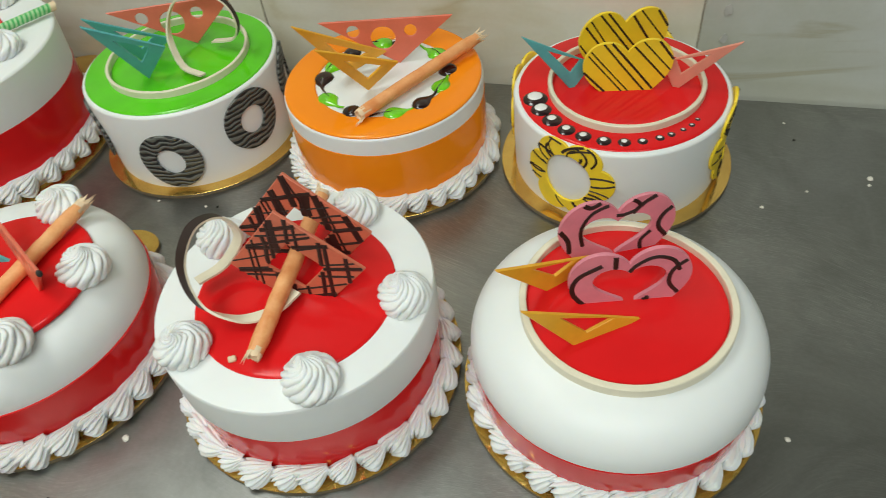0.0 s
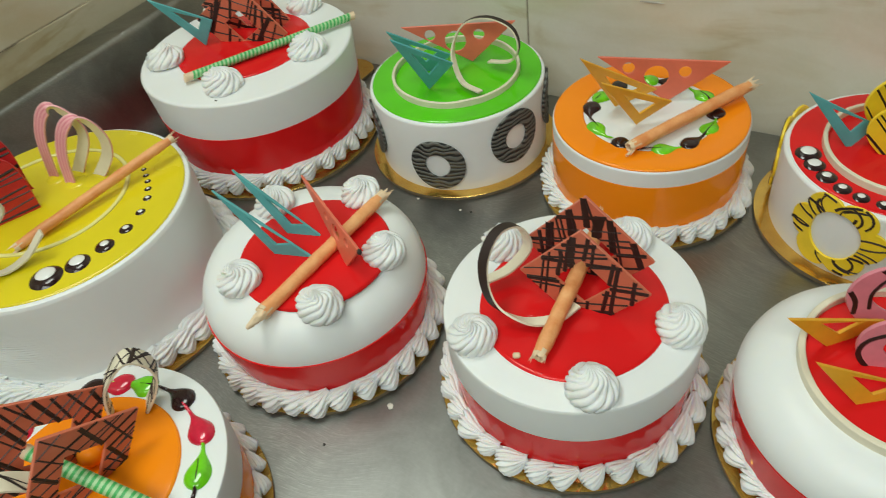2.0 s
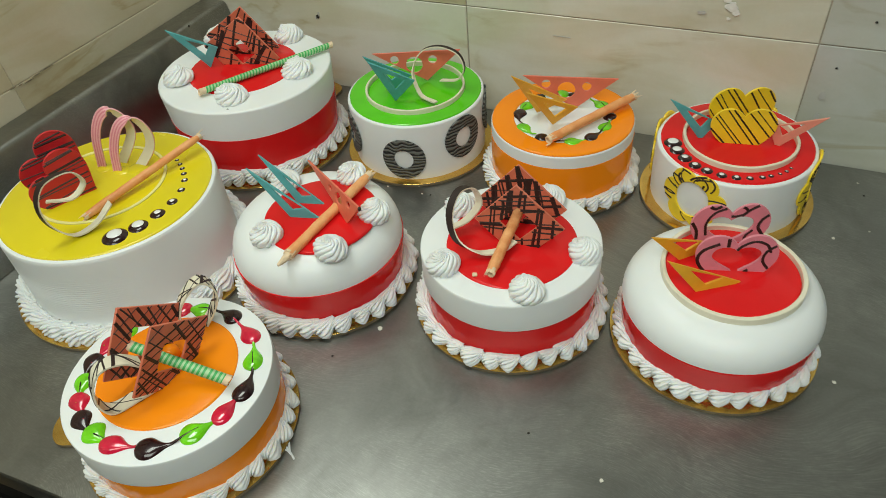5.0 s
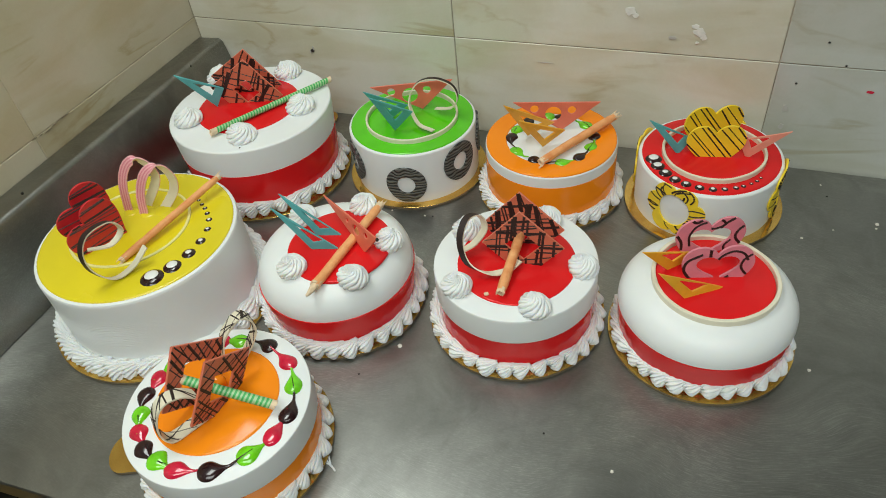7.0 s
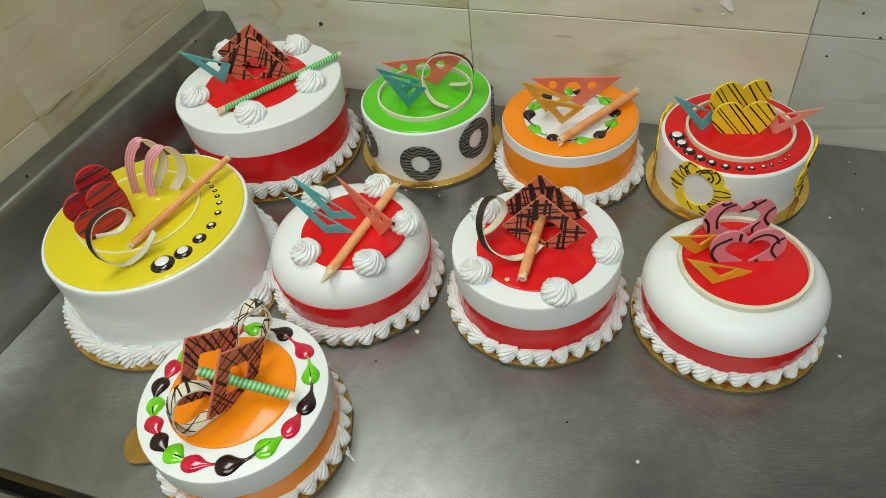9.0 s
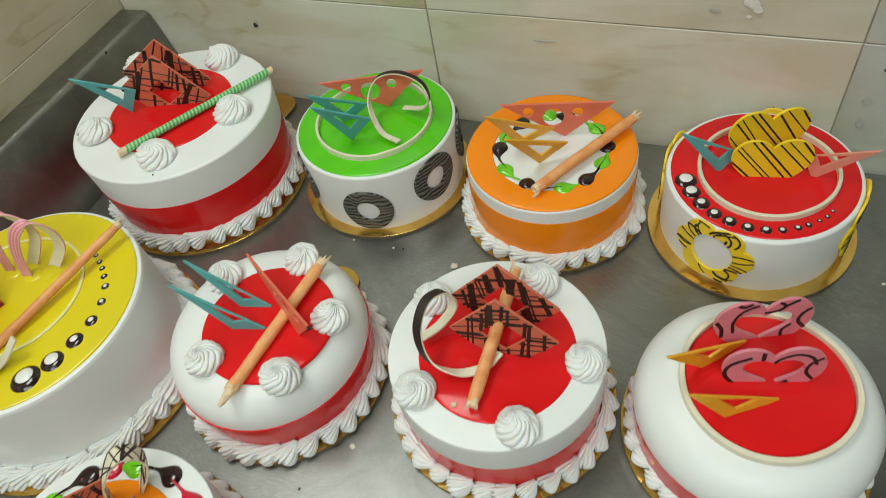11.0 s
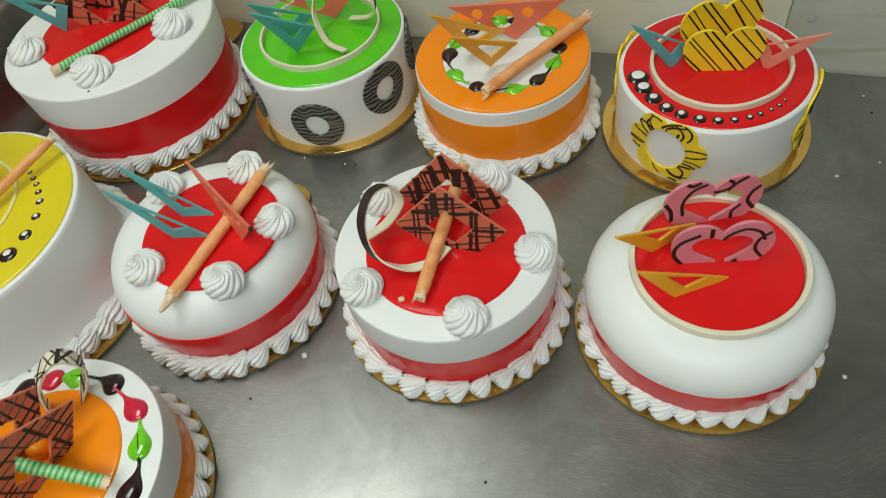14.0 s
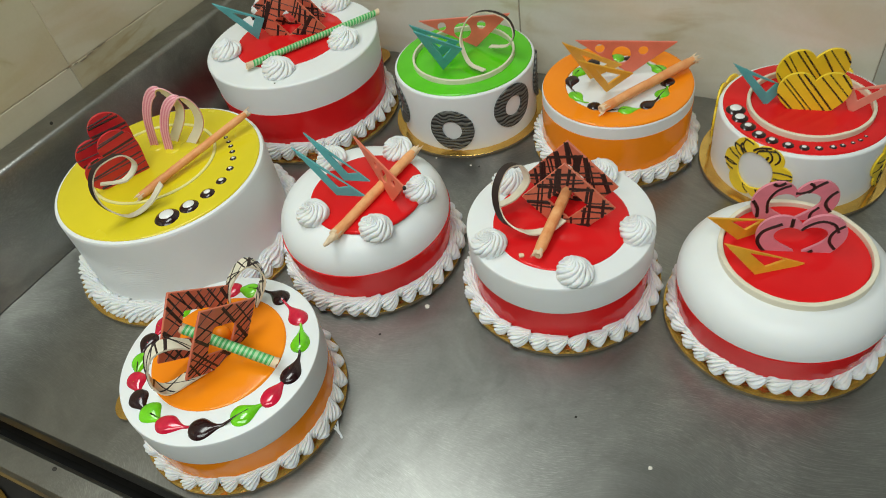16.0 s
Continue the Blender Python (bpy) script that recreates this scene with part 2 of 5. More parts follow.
def marble(name, base, vein):
    """Glazed wall tile printed with soft diagonal marble veins."""
    m = surface(name, base, 0.22, vary=0.05, scale=5, rough_vary=0.06, random=0.05)
    nt = m.node_tree
    b = nt.nodes["Principled BSDF"]
    link = b.inputs["Base Color"].links[0]
    colour = link.from_socket
    co = nt.nodes.new("ShaderNodeTexCoord")
    info = nt.nodes.new("ShaderNodeObjectInfo")
    shift = nt.nodes.new("ShaderNodeVectorMath")
    shift.operation = "SCALE"
    shift.inputs[0].default_value = (7.0, 3.0, 5.0)
    nt.links.new(info.outputs["Random"], shift.inputs["Scale"])
    addv = nt.nodes.new("ShaderNodeVectorMath")
    addv.operation = "ADD"
    nt.links.new(co.outputs["Object"], addv.inputs[0])
    nt.links.new(shift.outputs[0], addv.inputs[1])
    mp = nt.nodes.new("ShaderNodeMapping")
    mp.inputs["Rotation"].default_value = (0.0, 0.55, 0.5)
    mp.inputs["Scale"].default_value = (2.2, 2.2, 7.5)
    nt.links.new(addv.outputs[0], mp.inputs["Vector"])
    n = nt.nodes.new("ShaderNodeTexNoise")
    n.inputs["Scale"].default_value, n.inputs["Detail"].default_value, n.inputs["Distortion"].default_value = 1.6, 8, 1.2
    nt.links.new(mp.outputs["Vector"], n.inputs["Vector"])
    r = nt.nodes.new("ShaderNodeValToRGB")
    r.color_ramp.elements[0].position, r.color_ramp.elements[1].position = 0.44, 0.62
    r.color_ramp.elements[0].color, r.color_ramp.elements[1].color = (1, 1, 1, 1), (*vein, 1)
    nt.links.new(n.outputs["Fac"], r.inputs[0])
    mul = nt.nodes.new("ShaderNodeMix")
    mul.data_type, mul.blend_type = "RGBA", "MULTIPLY"
    mul.inputs[0].default_value = 1.0
    nt.links.new(colour, mul.inputs[6])
    nt.links.new(r.outputs[0], mul.inputs[7])
    # thin broken veins and cloudy stains
    thin = nt.nodes.new("ShaderNodeTexNoise")
    thin.inputs["Scale"].default_value, thin.inputs["Detail"].default_value, thin.inputs["Distortion"].default_value = 1.1, 6, 0.8
    nt.links.new(mp.outputs["Vector"], thin.inputs["Vector"])
    line = nt.nodes.new("ShaderNodeValToRGB")
    for pos, c in ((0.475, (1, 1, 1, 1)), (0.5, (0.84, 0.78, 0.68, 1)), (0.525, (1, 1, 1, 1))):
        e = line.color_ramp.elements.new(pos)
        e.color = c
    line.color_ramp.elements[0].color = line.color_ramp.elements[-1].color = (1, 1, 1, 1)
    nt.links.new(thin.outputs["Fac"], line.inputs[0])
    cloud = nt.nodes.new("ShaderNodeTexNoise")
    cloud.inputs["Scale"].default_value, cloud.inputs["Detail"].default_value = 7.0, 7
    nt.links.new(addv.outputs[0], cloud.inputs["Vector"])
    soil = nt.nodes.new("ShaderNodeValToRGB")
    soil.color_ramp.elements[0].position, soil.color_ramp.elements[1].position = 0.40, 0.72
    soil.color_ramp.elements[0].color, soil.color_ramp.elements[1].color = (1, 1, 1, 1), (0.88, 0.885, 0.80, 1)
    nt.links.new(cloud.outputs["Fac"], soil.inputs[0])
    patchy = nt.nodes.new("ShaderNodeMapRange")
    patchy.inputs[1].default_value, patchy.inputs[2].default_value = 0.48, 0.62
    nt.links.new(cloud.outputs["Fac"], patchy.inputs[0])
    out = mul.outputs[2]
    for layer, weight in ((line.outputs[0], patchy.outputs[0]), (soil.outputs[0], None)):
        lay = nt.nodes.new("ShaderNodeMix")
        lay.data_type, lay.blend_type = "RGBA", "MULTIPLY"
        lay.inputs[0].default_value = 1.0
        if weight is not None:
            nt.links.new(weight, lay.inputs[0])
        nt.links.new(out, lay.inputs[6])
        nt.links.new(layer, lay.inputs[7])
        out = lay.outputs[2]
    nt.links.new(out, b.inputs["Base Color"])
    return m


TILE = marble("marble_tile", (0.68, 0.665, 0.585), (0.91, 0.875, 0.80))
TILECOOL = marble("cool_marble_tile", (0.55, 0.56, 0.535), (0.92, 0.90, 0.86))
TILEWARM = marble("warm_marble_tile", (0.58, 0.525, 0.405), (0.92, 0.87, 0.78))


def wavy():
    """Black and grey chocolate combed into wavy lines."""
    m = surface("combed_chocolate", (0.03, 0.03, 0.03), 0.46, vary=0.1, spec=0.3)
    nt = m.node_tree
    b = nt.nodes["Principled BSDF"]
    co = nt.nodes.new("ShaderNodeTexCoord")
    w = nt.nodes.new("ShaderNodeTexWave")
    w.bands_direction = "Z"
    w.inputs["Scale"].default_value, w.inputs["Distortion"].default_value = 60.0, 5.0
    w.inputs["Detail"].default_value, w.inputs["Detail Scale"].default_value = 0.0, 1.3
    nt.links.new(co.outputs["Object"], w.inputs["Vector"])
    r = nt.nodes.new("ShaderNodeValToRGB")
    r.color_ramp.elements[0].position, r.color_ramp.elements[1].position = 0.36, 0.52
    r.color_ramp.elements[0].color, r.color_ramp.elements[1].color = (0.022, 0.022, 0.022, 1), (0.16, 0.165, 0.15, 1)
    nt.links.new(w.outputs["Fac"], r.inputs[0])
    nt.links.new(r.outputs[0], b.inputs["Base Color"])
    bp = nt.nodes.new("ShaderNodeBump")
    bp.inputs["Strength"].default_value, bp.inputs["Distance"].default_value = 0.8, 0.0012
    nt.links.new(w.outputs["Fac"], bp.inputs["Height"])
    nt.links.new(bp.outputs["Normal"], b.inputs["Normal"])
    return m


COMBED = wavy()


# ---- building helpers ----
def part(name, bm, material, parent, label="", smooth=True):
    """Links a bmesh as one mesh object under a thing or a part."""
    bmesh.ops.recalc_face_normals(bm, faces=bm.faces)
    me = bpy.data.meshes.new(name)
    bm.to_mesh(me)
    bm.free()
    for m in material if isinstance(material, (list, tuple)) else [material]:
        me.materials.append(m)
    if smooth:
        me.shade_smooth()
        me.set_sharp_from_angle(angle=radians(38))
    ob = new(name, me)
    ob.parent = parent
    if label:
        tagged(ob, label)
    return ob


def thing(name, x, y, z, label, category, group=""):
    ob = new(name)
    ob.empty_display_size = 0.02
    ob.location = (x, y, z)
    return tagged(ob, label, category, group)


def lathe(profile, segs=128, bm=None, centre=(0, 0)):
    """Turns a profile of (radius, height) round the z axis."""
    bm = bm or bmesh.new()
    rings = []
    for r, z in profile:
        if r < 1e-6:
            rings.append([bm.verts.new((centre[0], centre[1], z))])
        else:
            rings.append([bm.verts.new((centre[0] + r * math.cos(2 * math.pi * i / segs), centre[1] + r * math.sin(2 * math.pi * i / segs), z)) for i in range(segs)])
    for a, b in zip(rings, rings[1:]):
        for i in range(segs):
            j = (i + 1) % segs
            if len(a) == 1 and len(b) == 1:
                continue
            if len(a) == 1:
                bm.faces.new((a[0], b[i], b[j]))
            elif len(b) == 1:
                bm.faces.new((a[i], b[0], a[j]))
            else:
                bm.faces.new((a[i], b[i], b[j], a[j]))
    return bm


def box(x0, x1, y0, y1, z0, z1, bevel=0.0, bm=None):
    bm = bm or bmesh.new()
    made = bmesh.ops.create_cube(bm, size=1, matrix=Matrix.Translation(((x0 + x1) / 2, (y0 + y1) / 2, (z0 + z1) / 2)) @ Matrix.Diagonal((x1 - x0, y1 - y0, z1 - z0, 1)))
    if bevel:
        edges = {e for v in made["verts"] for e in v.link_edges}
        bmesh.ops.bevel(bm, geom=list(edges), offset=bevel, segments=2, affect="EDGES")
    return bm


def slab(outline, holes, thick, m=Matrix(), bevel=0.0004):
    """A flat piece of the given outline with holes, lying in its own xy plane, moved by m."""
    bm = bmesh.new()
    edges = []
    for loop in [outline, *holes]:
        vs = [bm.verts.new((x, y, -thick / 2)) for x, y in loop]
        edges += [bm.edges.new((vs[i], vs[(i + 1) % len(vs)])) for i in range(len(vs))]
    bmesh.ops.triangle_fill(bm, use_beauty=True, use_dissolve=False, edges=edges)
    made = bmesh.ops.extrude_face_region(bm, geom=list(bm.faces))
    bmesh.ops.translate(bm, vec=(0, 0, thick), verts=[v for v in made["geom"] if isinstance(v, bmesh.types.BMVert)])
    bmesh.ops.recalc_face_normals(bm, faces=bm.faces)
    if bevel:
        rim = [e for e in bm.edges if len(e.link_faces) == 2 and e.calc_face_angle(0) > 1.2]
        bmesh.ops.bevel(bm, geom=rim, offset=bevel, segments=1, affect="EDGES", clamp_overlap=True)
    bmesh.ops.transform(bm, matrix=m, verts=bm.verts)
    return bm


def inside(p, poly):
    hit, n = False, len(poly)
    for i in range(n):
        (x0, y0), (x1, y1) = poly[i], poly[(i + 1) % n]
        if (y0 > p[1]) != (y1 > p[1]) and p[0] < x0 + (p[1] - y0) * (x1 - x0) / (y1 - y0):
            hit = not hit
    return hit


def drizzle(strokes, outline, holes, m, lift):
    """Thin raised strokes on the face of a slab: lists of points with a width, cut at its edges."""
    bm = bmesh.new()
    for pts, width in strokes:
        run = []
        for k, p in enumerate([*pts, None]):
            ok = p is not None and inside(p, outline) and not any(inside(p, h) for h in holes)
            if ok:
                q0, q1 = Vector(pts[max(0, k - 1)]), Vector(pts[min(len(pts) - 1, k + 1)])
                d = (q1 - q0).normalized()
                nrm = Vector((-d.y, d.x)) * width / 2
                run.append([bm.verts.new(m @ Vector((p[0] + s * nrm.x, p[1] + s * nrm.y, lift + math.copysign(0.0006 if s == 0 else 0.0, lift)))) for s in (-1, 0, 1)])
            if not ok:
                for a, b in zip(run, run[1:]):
                    bm.faces.new((a[0], a[1], b[1], b[0]))
                    bm.faces.new((a[1], a[2], b[2], b[1]))
                run = []
    bmesh.ops.delete(bm, geom=[v for v in bm.verts if not v.link_faces], context="VERTS")
    return bm


def straight(a, b, n=44, wobble=0.0, rng=random):
    a, b = Vector(a), Vector(b)
    d = (b - a).normalized()
    s = Vector((-d.y, d.x))
    ph = rng.uniform(0, 6)
    return [tuple(a.lerp(b, i / n) + s * wobble * math.sin(ph + 5 * i / n)) for i in range(n + 1)]


def frame_of(o, u, v):
    """A matrix whose origin is o, whose x points along u and whose y leans towards v."""
    x = Vector(u).normalized()
    z = x.cross(Vector(v)).normalized()
    y = z.cross(x)
    return Matrix(((x.x, y.x, z.x, o[0]), (x.y, y.y, z.y, o[1]), (x.z, y.z, z.z, o[2]), (0, 0, 0, 1)))


def spline(pts, per=10):
    """A smooth curve through points (Catmull-Rom)."""
    p = [Vector(q) for q in pts]
    p = [2 * p[0] - p[1], *p, 2 * p[-1] - p[-2]]
    out = []
    for i in range(1, len(p) - 2):
        for k in range(per):
            t = k / per
            a, b, c, d = p[i - 1], p[i], p[i + 1], p[i + 2]
            out.append(0.5 * (2 * b + (c - a) * t + (2 * a - 5 * b + 4 * c - d) * t * t + (3 * b - a - 3 * c + d) * t * t * t))
    return [*out, p[-2]]


def ribbon(pts, across, width, thick, strips=1):
    """A bent flat strip; faces of its outer side take slot 0 and 1 in turn, the inner side slot 2, the edges slot 3."""
    bm = bmesh.new()
    mid = sum(pts, Vector()) / len(pts)
    rows = []
    for i, p in enumerate(pts):
        t = (pts[min(i + 1, len(pts) - 1)] - pts[max(i - 1, 0)]).normalized()
        w = (Vector(across) - t * t.dot(Vector(across))).normalized()
        n = t.cross(w)
        rows.append((p, w, n))
    sign = 1 if sum((p - mid).dot(n) for p, w, n in rows) > 0 else -1
    rings = []
    for p, w, n in rows:
        n = n * sign
        outer = [bm.verts.new(p + w * width * (k / strips - 0.5) + n * thick / 2) for k in range(strips + 1)]
        inner = [bm.verts.new(p + w * width * (k / strips - 0.5) - n * thick / 2) for k in range(strips, -1, -1)]
        rings.append(outer + inner)
    n = len(rings[0])
    for a, b in zip(rings, rings[1:]):
        for k in range(n):
            f = bm.faces.new((a[k], a[(k + 1) % n], b[(k + 1) % n], b[k]))
            f.material_index = k % 2 if k < strips else (2 if strips < k < n - 1 else 3)
    bm.faces.new(rings[0]).material_index = 3
    bm.faces.new(rings[-1][::-1]).material_index = 3
    return bm


def plane_normal(pts):
    q = np.array([tuple(p) for p in pts])
    return Vector(np.linalg.svd(q - q.mean(0))[2][2])


# ---- cream piping ----
def rosette_mesh(seed):
    """A star-tip swirl of cream: bold sharp-valleyed ridges wind up a plump coil to a flicked peak; 1 wide and about 0.95 high."""
    rng = random.Random(seed)
    bm = bmesh.new()
    rows, segs, ridges = 44, 192, 11 + seed % 2
    twist = 2.5 + 0.5 * rng.random()
    lean, start = rng.uniform(0, 6.28), rng.uniform(0, 6.28)
    grid = []
    for i in range(rows):
        s = i / (rows - 1)
        th = math.pi / 2 * s ** 0.92
        r = 0.5 * (0.88 + 0.12 * math.sin(math.pi * min(1.0, s / 0.5))) * math.cos(th) ** 0.80 + 0.004
        z = 0.78 * math.sin(th) ** 0.95 + 0.15 * max(0.0, (s - 0.80) / 0.20) ** 1.7
        off = 0.13 * (max(0.0, s - 0.55) / 0.45) ** 1.3
        ring = []
        for j in range(segs):
            a = 2 * math.pi * j / segs
            w = ridges * (a - twist * (0.55 * s + 0.45 * s * s) + 0.16 * noise.noise((1.6 * math.cos(a), 1.6 * math.sin(a), seed * 2.0)))
            w += 0.55 * math.sin(w)
            furrow = 1 - abs(math.sin(w / 2)) ** 0.72
            deep = (0.165 - 0.03 * s) * min(1.0, 0.65 + 2 * s)
            coil = 0.060 * math.sin(a + start - 10.5 * s) * math.sin(math.pi * min(1.0, s * 1.15))
            k = 1.07 - deep * furrow + coil + 0.06 * noise.noise((1.5 * math.cos(a), 1.5 * math.sin(a), 2 * s + seed * 3)) + 0.02 * noise.noise((6 * math.cos(a), 6 * math.sin(a), 8 * s + seed))
            sink = 0.10 * furrow * math.sin(th) * (1 - 0.35 * s) - 0.5 * coil * math.sin(th)
            ring.append(bm.verts.new((r * k * math.cos(a) + off * math.cos(lean), r * k * math.sin(a) + off * math.sin(lean), max(0.0, z - sink))))
        grid.append(ring)
    for a, b in zip(grid, grid[1:]):
        for j in range(segs):
            bm.faces.new((a[j], a[(j + 1) % segs], b[(j + 1) % segs], b[j]))
    bm.faces.new(grid[-1])
    bm.faces.new(grid[0][::-1])
    bmesh.ops.recalc_face_normals(bm, faces=bm.faces)
    me = bpy.data.meshes.new("cream_rosette")
    bm.to_mesh(me)
    bm.free()
    me.materials.append(CREAM)
    me.shade_smooth()
    return me


def shell_mesh(seed):
    """One plump shell of a piped border, 1 long: fine ridges run from the thin tail at +x and fan out to a toothed head at -x."""
    bm = bmesh.new()
    across, along, ridges = 72, 20, 8
    grid = []
    for j in range(along):
        t = j / (along - 1)
        swell = 0.30 + 0.70 * math.sin(math.pi / 2 * min(1.0, t / 0.80)) ** 1.1 if t < 0.80 else math.sqrt(max(0.0, 1 - ((t - 0.80) / 0.205) ** 2))
        row = []
        for i in range(across):
            u = -1 + 2 * i / (across - 1)
            lobe = abs(math.cos(math.pi * ridges / 2 * (u + 0.12 * noise.noise((u * 2, seed * 5.1, t * 1.5))))) ** 0.9
            fold = 0.27 * (1 - lobe) * min(1.0, 0.35 + 1.2 * t)
            k = swell * (1 - fold) * (1 + 0.16 * noise.noise((u * 1.7, t * 2.0, seed * 3.3)))
            phi = radians(100) * u
            reach = t * (1 + 0.24 * (lobe - 0.6) * t * t + 0.08 * noise.noise((u * 2.2, seed * 3.3, 4.0)))
            row.append(bm.verts.new((0.5 - reach * 1.04, (0.34 + 0.28 * t) * k * math.sin(phi) + 0.16 * t * t - 0.05, max(-0.04, 0.52 * k * math.cos(phi)) + 0.06 * (1 - t))))
        grid.append(row)
    for a, b in zip(grid, grid[1:]):
        for i in range(across - 1):
            bm.faces.new((a[i], a[i + 1], b[i + 1], b[i]))
    rim = [*grid[0], *[r[-1] for r in grid[1:]], *grid[-1][-2::-1], *[r[0] for r in grid[-2:0:-1]]]
    foot = bm.verts.new((0.0, 0.0, -0.12))
    for k in range(len(rim)):
        bm.faces.new((rim[(k + 1) % len(rim)], rim[k], foot))
    bmesh.ops.recalc_face_normals(bm, faces=bm.faces)
    me = bpy.data.meshes.new("cream_shell")
    bm.to_mesh(me)
    bm.free()
    me.materials.append(CREAM)
    me.shade_smooth()
    return me


ROSETTES = [rosette_mesh(s) for s in (1, 2, 3)]
SHELLS = [shell_mesh(s) for s in (1, 2, 3, 4)]


def rosette(cake, x, y, z, size, k, rng, tall=0.72):
    ob = new("cream_rosette", ROSETTES[k % 3])
    ob.parent = cake
    ob.location = (x - cake.location.x, y - cake.location.y, z)
    ob.rotation_euler = (rng.uniform(-0.12, 0.12), rng.uniform(-0.12, 0.12), rng.uniform(0, 6.28))
    ob.scale = (size * 0.96, size * 0.96, size * tall)


def border(cake, radius, count, size, z, rng):
    """A ring of piped shells in the corner between board and cake, each head lapping over the next tail."""
    for i in range(count):
        a = 2 * math.pi * (i + rng.uniform(-0.10, 0.10)) / count
        ob = new("cream_shell", SHELLS[rng.randrange(4)])
        ob.parent = cake
        out, tan, up = Vector((math.cos(a), math.sin(a), 0)), Vector((-math.sin(a), math.cos(a), 0)), Vector((0, 0, 1))
        lean, turn = radians(50) + rng.uniform(-0.16, 0.16), radians(34) + rng.uniform(-0.22, 0.22)
        slope, face = up * math.sin(lean) - out * math.cos(lean), out * math.sin(lean) + up * math.cos(lean)
        x = tan * math.cos(turn) + slope * math.sin(turn)
        y = face.cross(x)
        k = size * rng.uniform(0.83, 1.06)
        at = out * (radius + rng.uniform(-0.0008, 0.0008)) + up * (z + rng.uniform(-0.0008, 0.0008))
        ob.matrix_basis = Matrix(((x.x, y.x, face.x, at.x), (x.y, y.y, face.y, at.y), (x.z, y.z, face.z, at.z), (0, 0, 0, 1))) @ Matrix.Diagonal((k * 1.06, k * 1.04, k * 0.98, 1))


def board(cake, radius, tab=None, half=0.017, out=0.012):
    """A round gold card with a small thumb tab."""
    pts = []
    if tab is None:
        pts = [(radius * math.cos(a), radius * math.sin(a)) for a in np.linspace(0, 2 * math.pi, 120, endpoint=False)]
    else:
        reach = radius + out
        g = math.asin(half / radius)
        for a in np.linspace(tab + g, tab + 2 * math.pi - g, 110):
            pts.append((radius * math.cos(a), radius * math.sin(a)))
        c, s = math.cos(tab), math.sin(tab)
        for a in np.linspace(-math.pi / 2, math.pi / 2, 14):
            u, v = reach + half * 0.75 * math.cos(a), half * math.sin(a)
            pts.append((u * c - v * s, u * s + v * c))
    bm = slab(pts, [], 0.004, Matrix.Translation((0, 0, 0.002)), 0.0008)
    for f in bm.faces:
        f.material_index = 0 if f.calc_center_median().z > 0.0030 else 1
    part("cake_board", bm, [GOLD, CARD], cake, "round gold foil cake board with a thumb tab" if tab is not None else "round gold foil cake board")


def body(cake, profile, name="frosting", mat=None, label=""):
    return part(name, lathe(profile), mat or FROST, cake, label)


def rounded(r, h, foot=0.004, round_=0.005, steps=6):
    """Profile of a straight-sided cake with a softly rounded rim."""
    p = [(0.0, h), (r * 0.5, h), (r - round_, h)]
    for i in range(1, steps + 1):
        a = math.pi / 2 * i / steps
        p.append((r - round_ + round_ * math.sin(a), h - round_ + round_ * math.cos(a)))
    return p + [(r, h * 0.5), (r - 0.001, foot)]


def disc(cake, r, z, mat, name="glaze", label="", thick=0.0018, inner=0.0, centre=(0, 0)):
    """A poured pool of glaze with a rounded edge, or a ring of it."""
    p = [(inner, z + thick), (r - 0.002, z + thick), (r - 0.0008, z + thick * 0.8), (r, z + thick * 0.3), (r, z - 0.001)]
    if inner:
        p = [(inner, z - 0.001), (inner, z + thick * 0.3), (inner + 0.0008, z + thick * 0.8), (inner + 0.002, z + thick)] + p[1:]
    return part(name, lathe(p, centre=centre), mat, cake, label)


def band(cake, r, z0, z1, mat, r0=None, name="glaze_band", label="", bulge=0.0008):
    """A stripe of glaze round the side, a little proud of the frosting."""
    r0 = r0 if r0 is not None else r
    p = [(r - 0.002, z1 + 0.0004)]
    for i in range(9):
        t = i / 8
        p.append((r + (r0 - r) * t + bulge * math.sin(math.pi * (0.15 + 0.7 * t)), z1 + (z0 - z1) * t))
    p.append((r0 - 0.002, z0 - 0.0004))
    return part(name, lathe(p), mat, cake, label)


def hoop(cake, r, z, mat, wide=0.003, high=0.006, centre=(0, 0), name="chocolate_ring", label="", wavy_=0.0):
    """A low chocolate ring standing on the cake."""
    bm = bmesh.new()
    segs = 120
    prof = [(-wide / 2, -0.001), (-wide / 2, high - 0.0006), (-wide / 2 + 0.0006, high), (wide / 2 - 0.0006, high), (wide / 2, high - 0.0006), (wide / 2, -0.001)]
    rings = []
    for i in range(segs):
        a = 2 * math.pi * i / segs
        rr = r + wavy_ * math.sin(3 * a + 1)
        hz = 1 + 0.10 * noise.noise((3 * math.cos(a), 3 * math.sin(a), r * 50))
        rings.append([bm.verts.new((centre[0] + (rr + d) * math.cos(a), centre[1] + (rr + d) * math.sin(a), z + (h * hz if h > 0 else h))) for d, h in prof])
    for i in range(segs):
        a, b = rings[i], rings[(i + 1) % segs]
        for k in range(len(prof) - 1):
            bm.faces.new((a[k], a[k + 1], b[k + 1], b[k]))
    return part(name, bm, mat, cake, label)


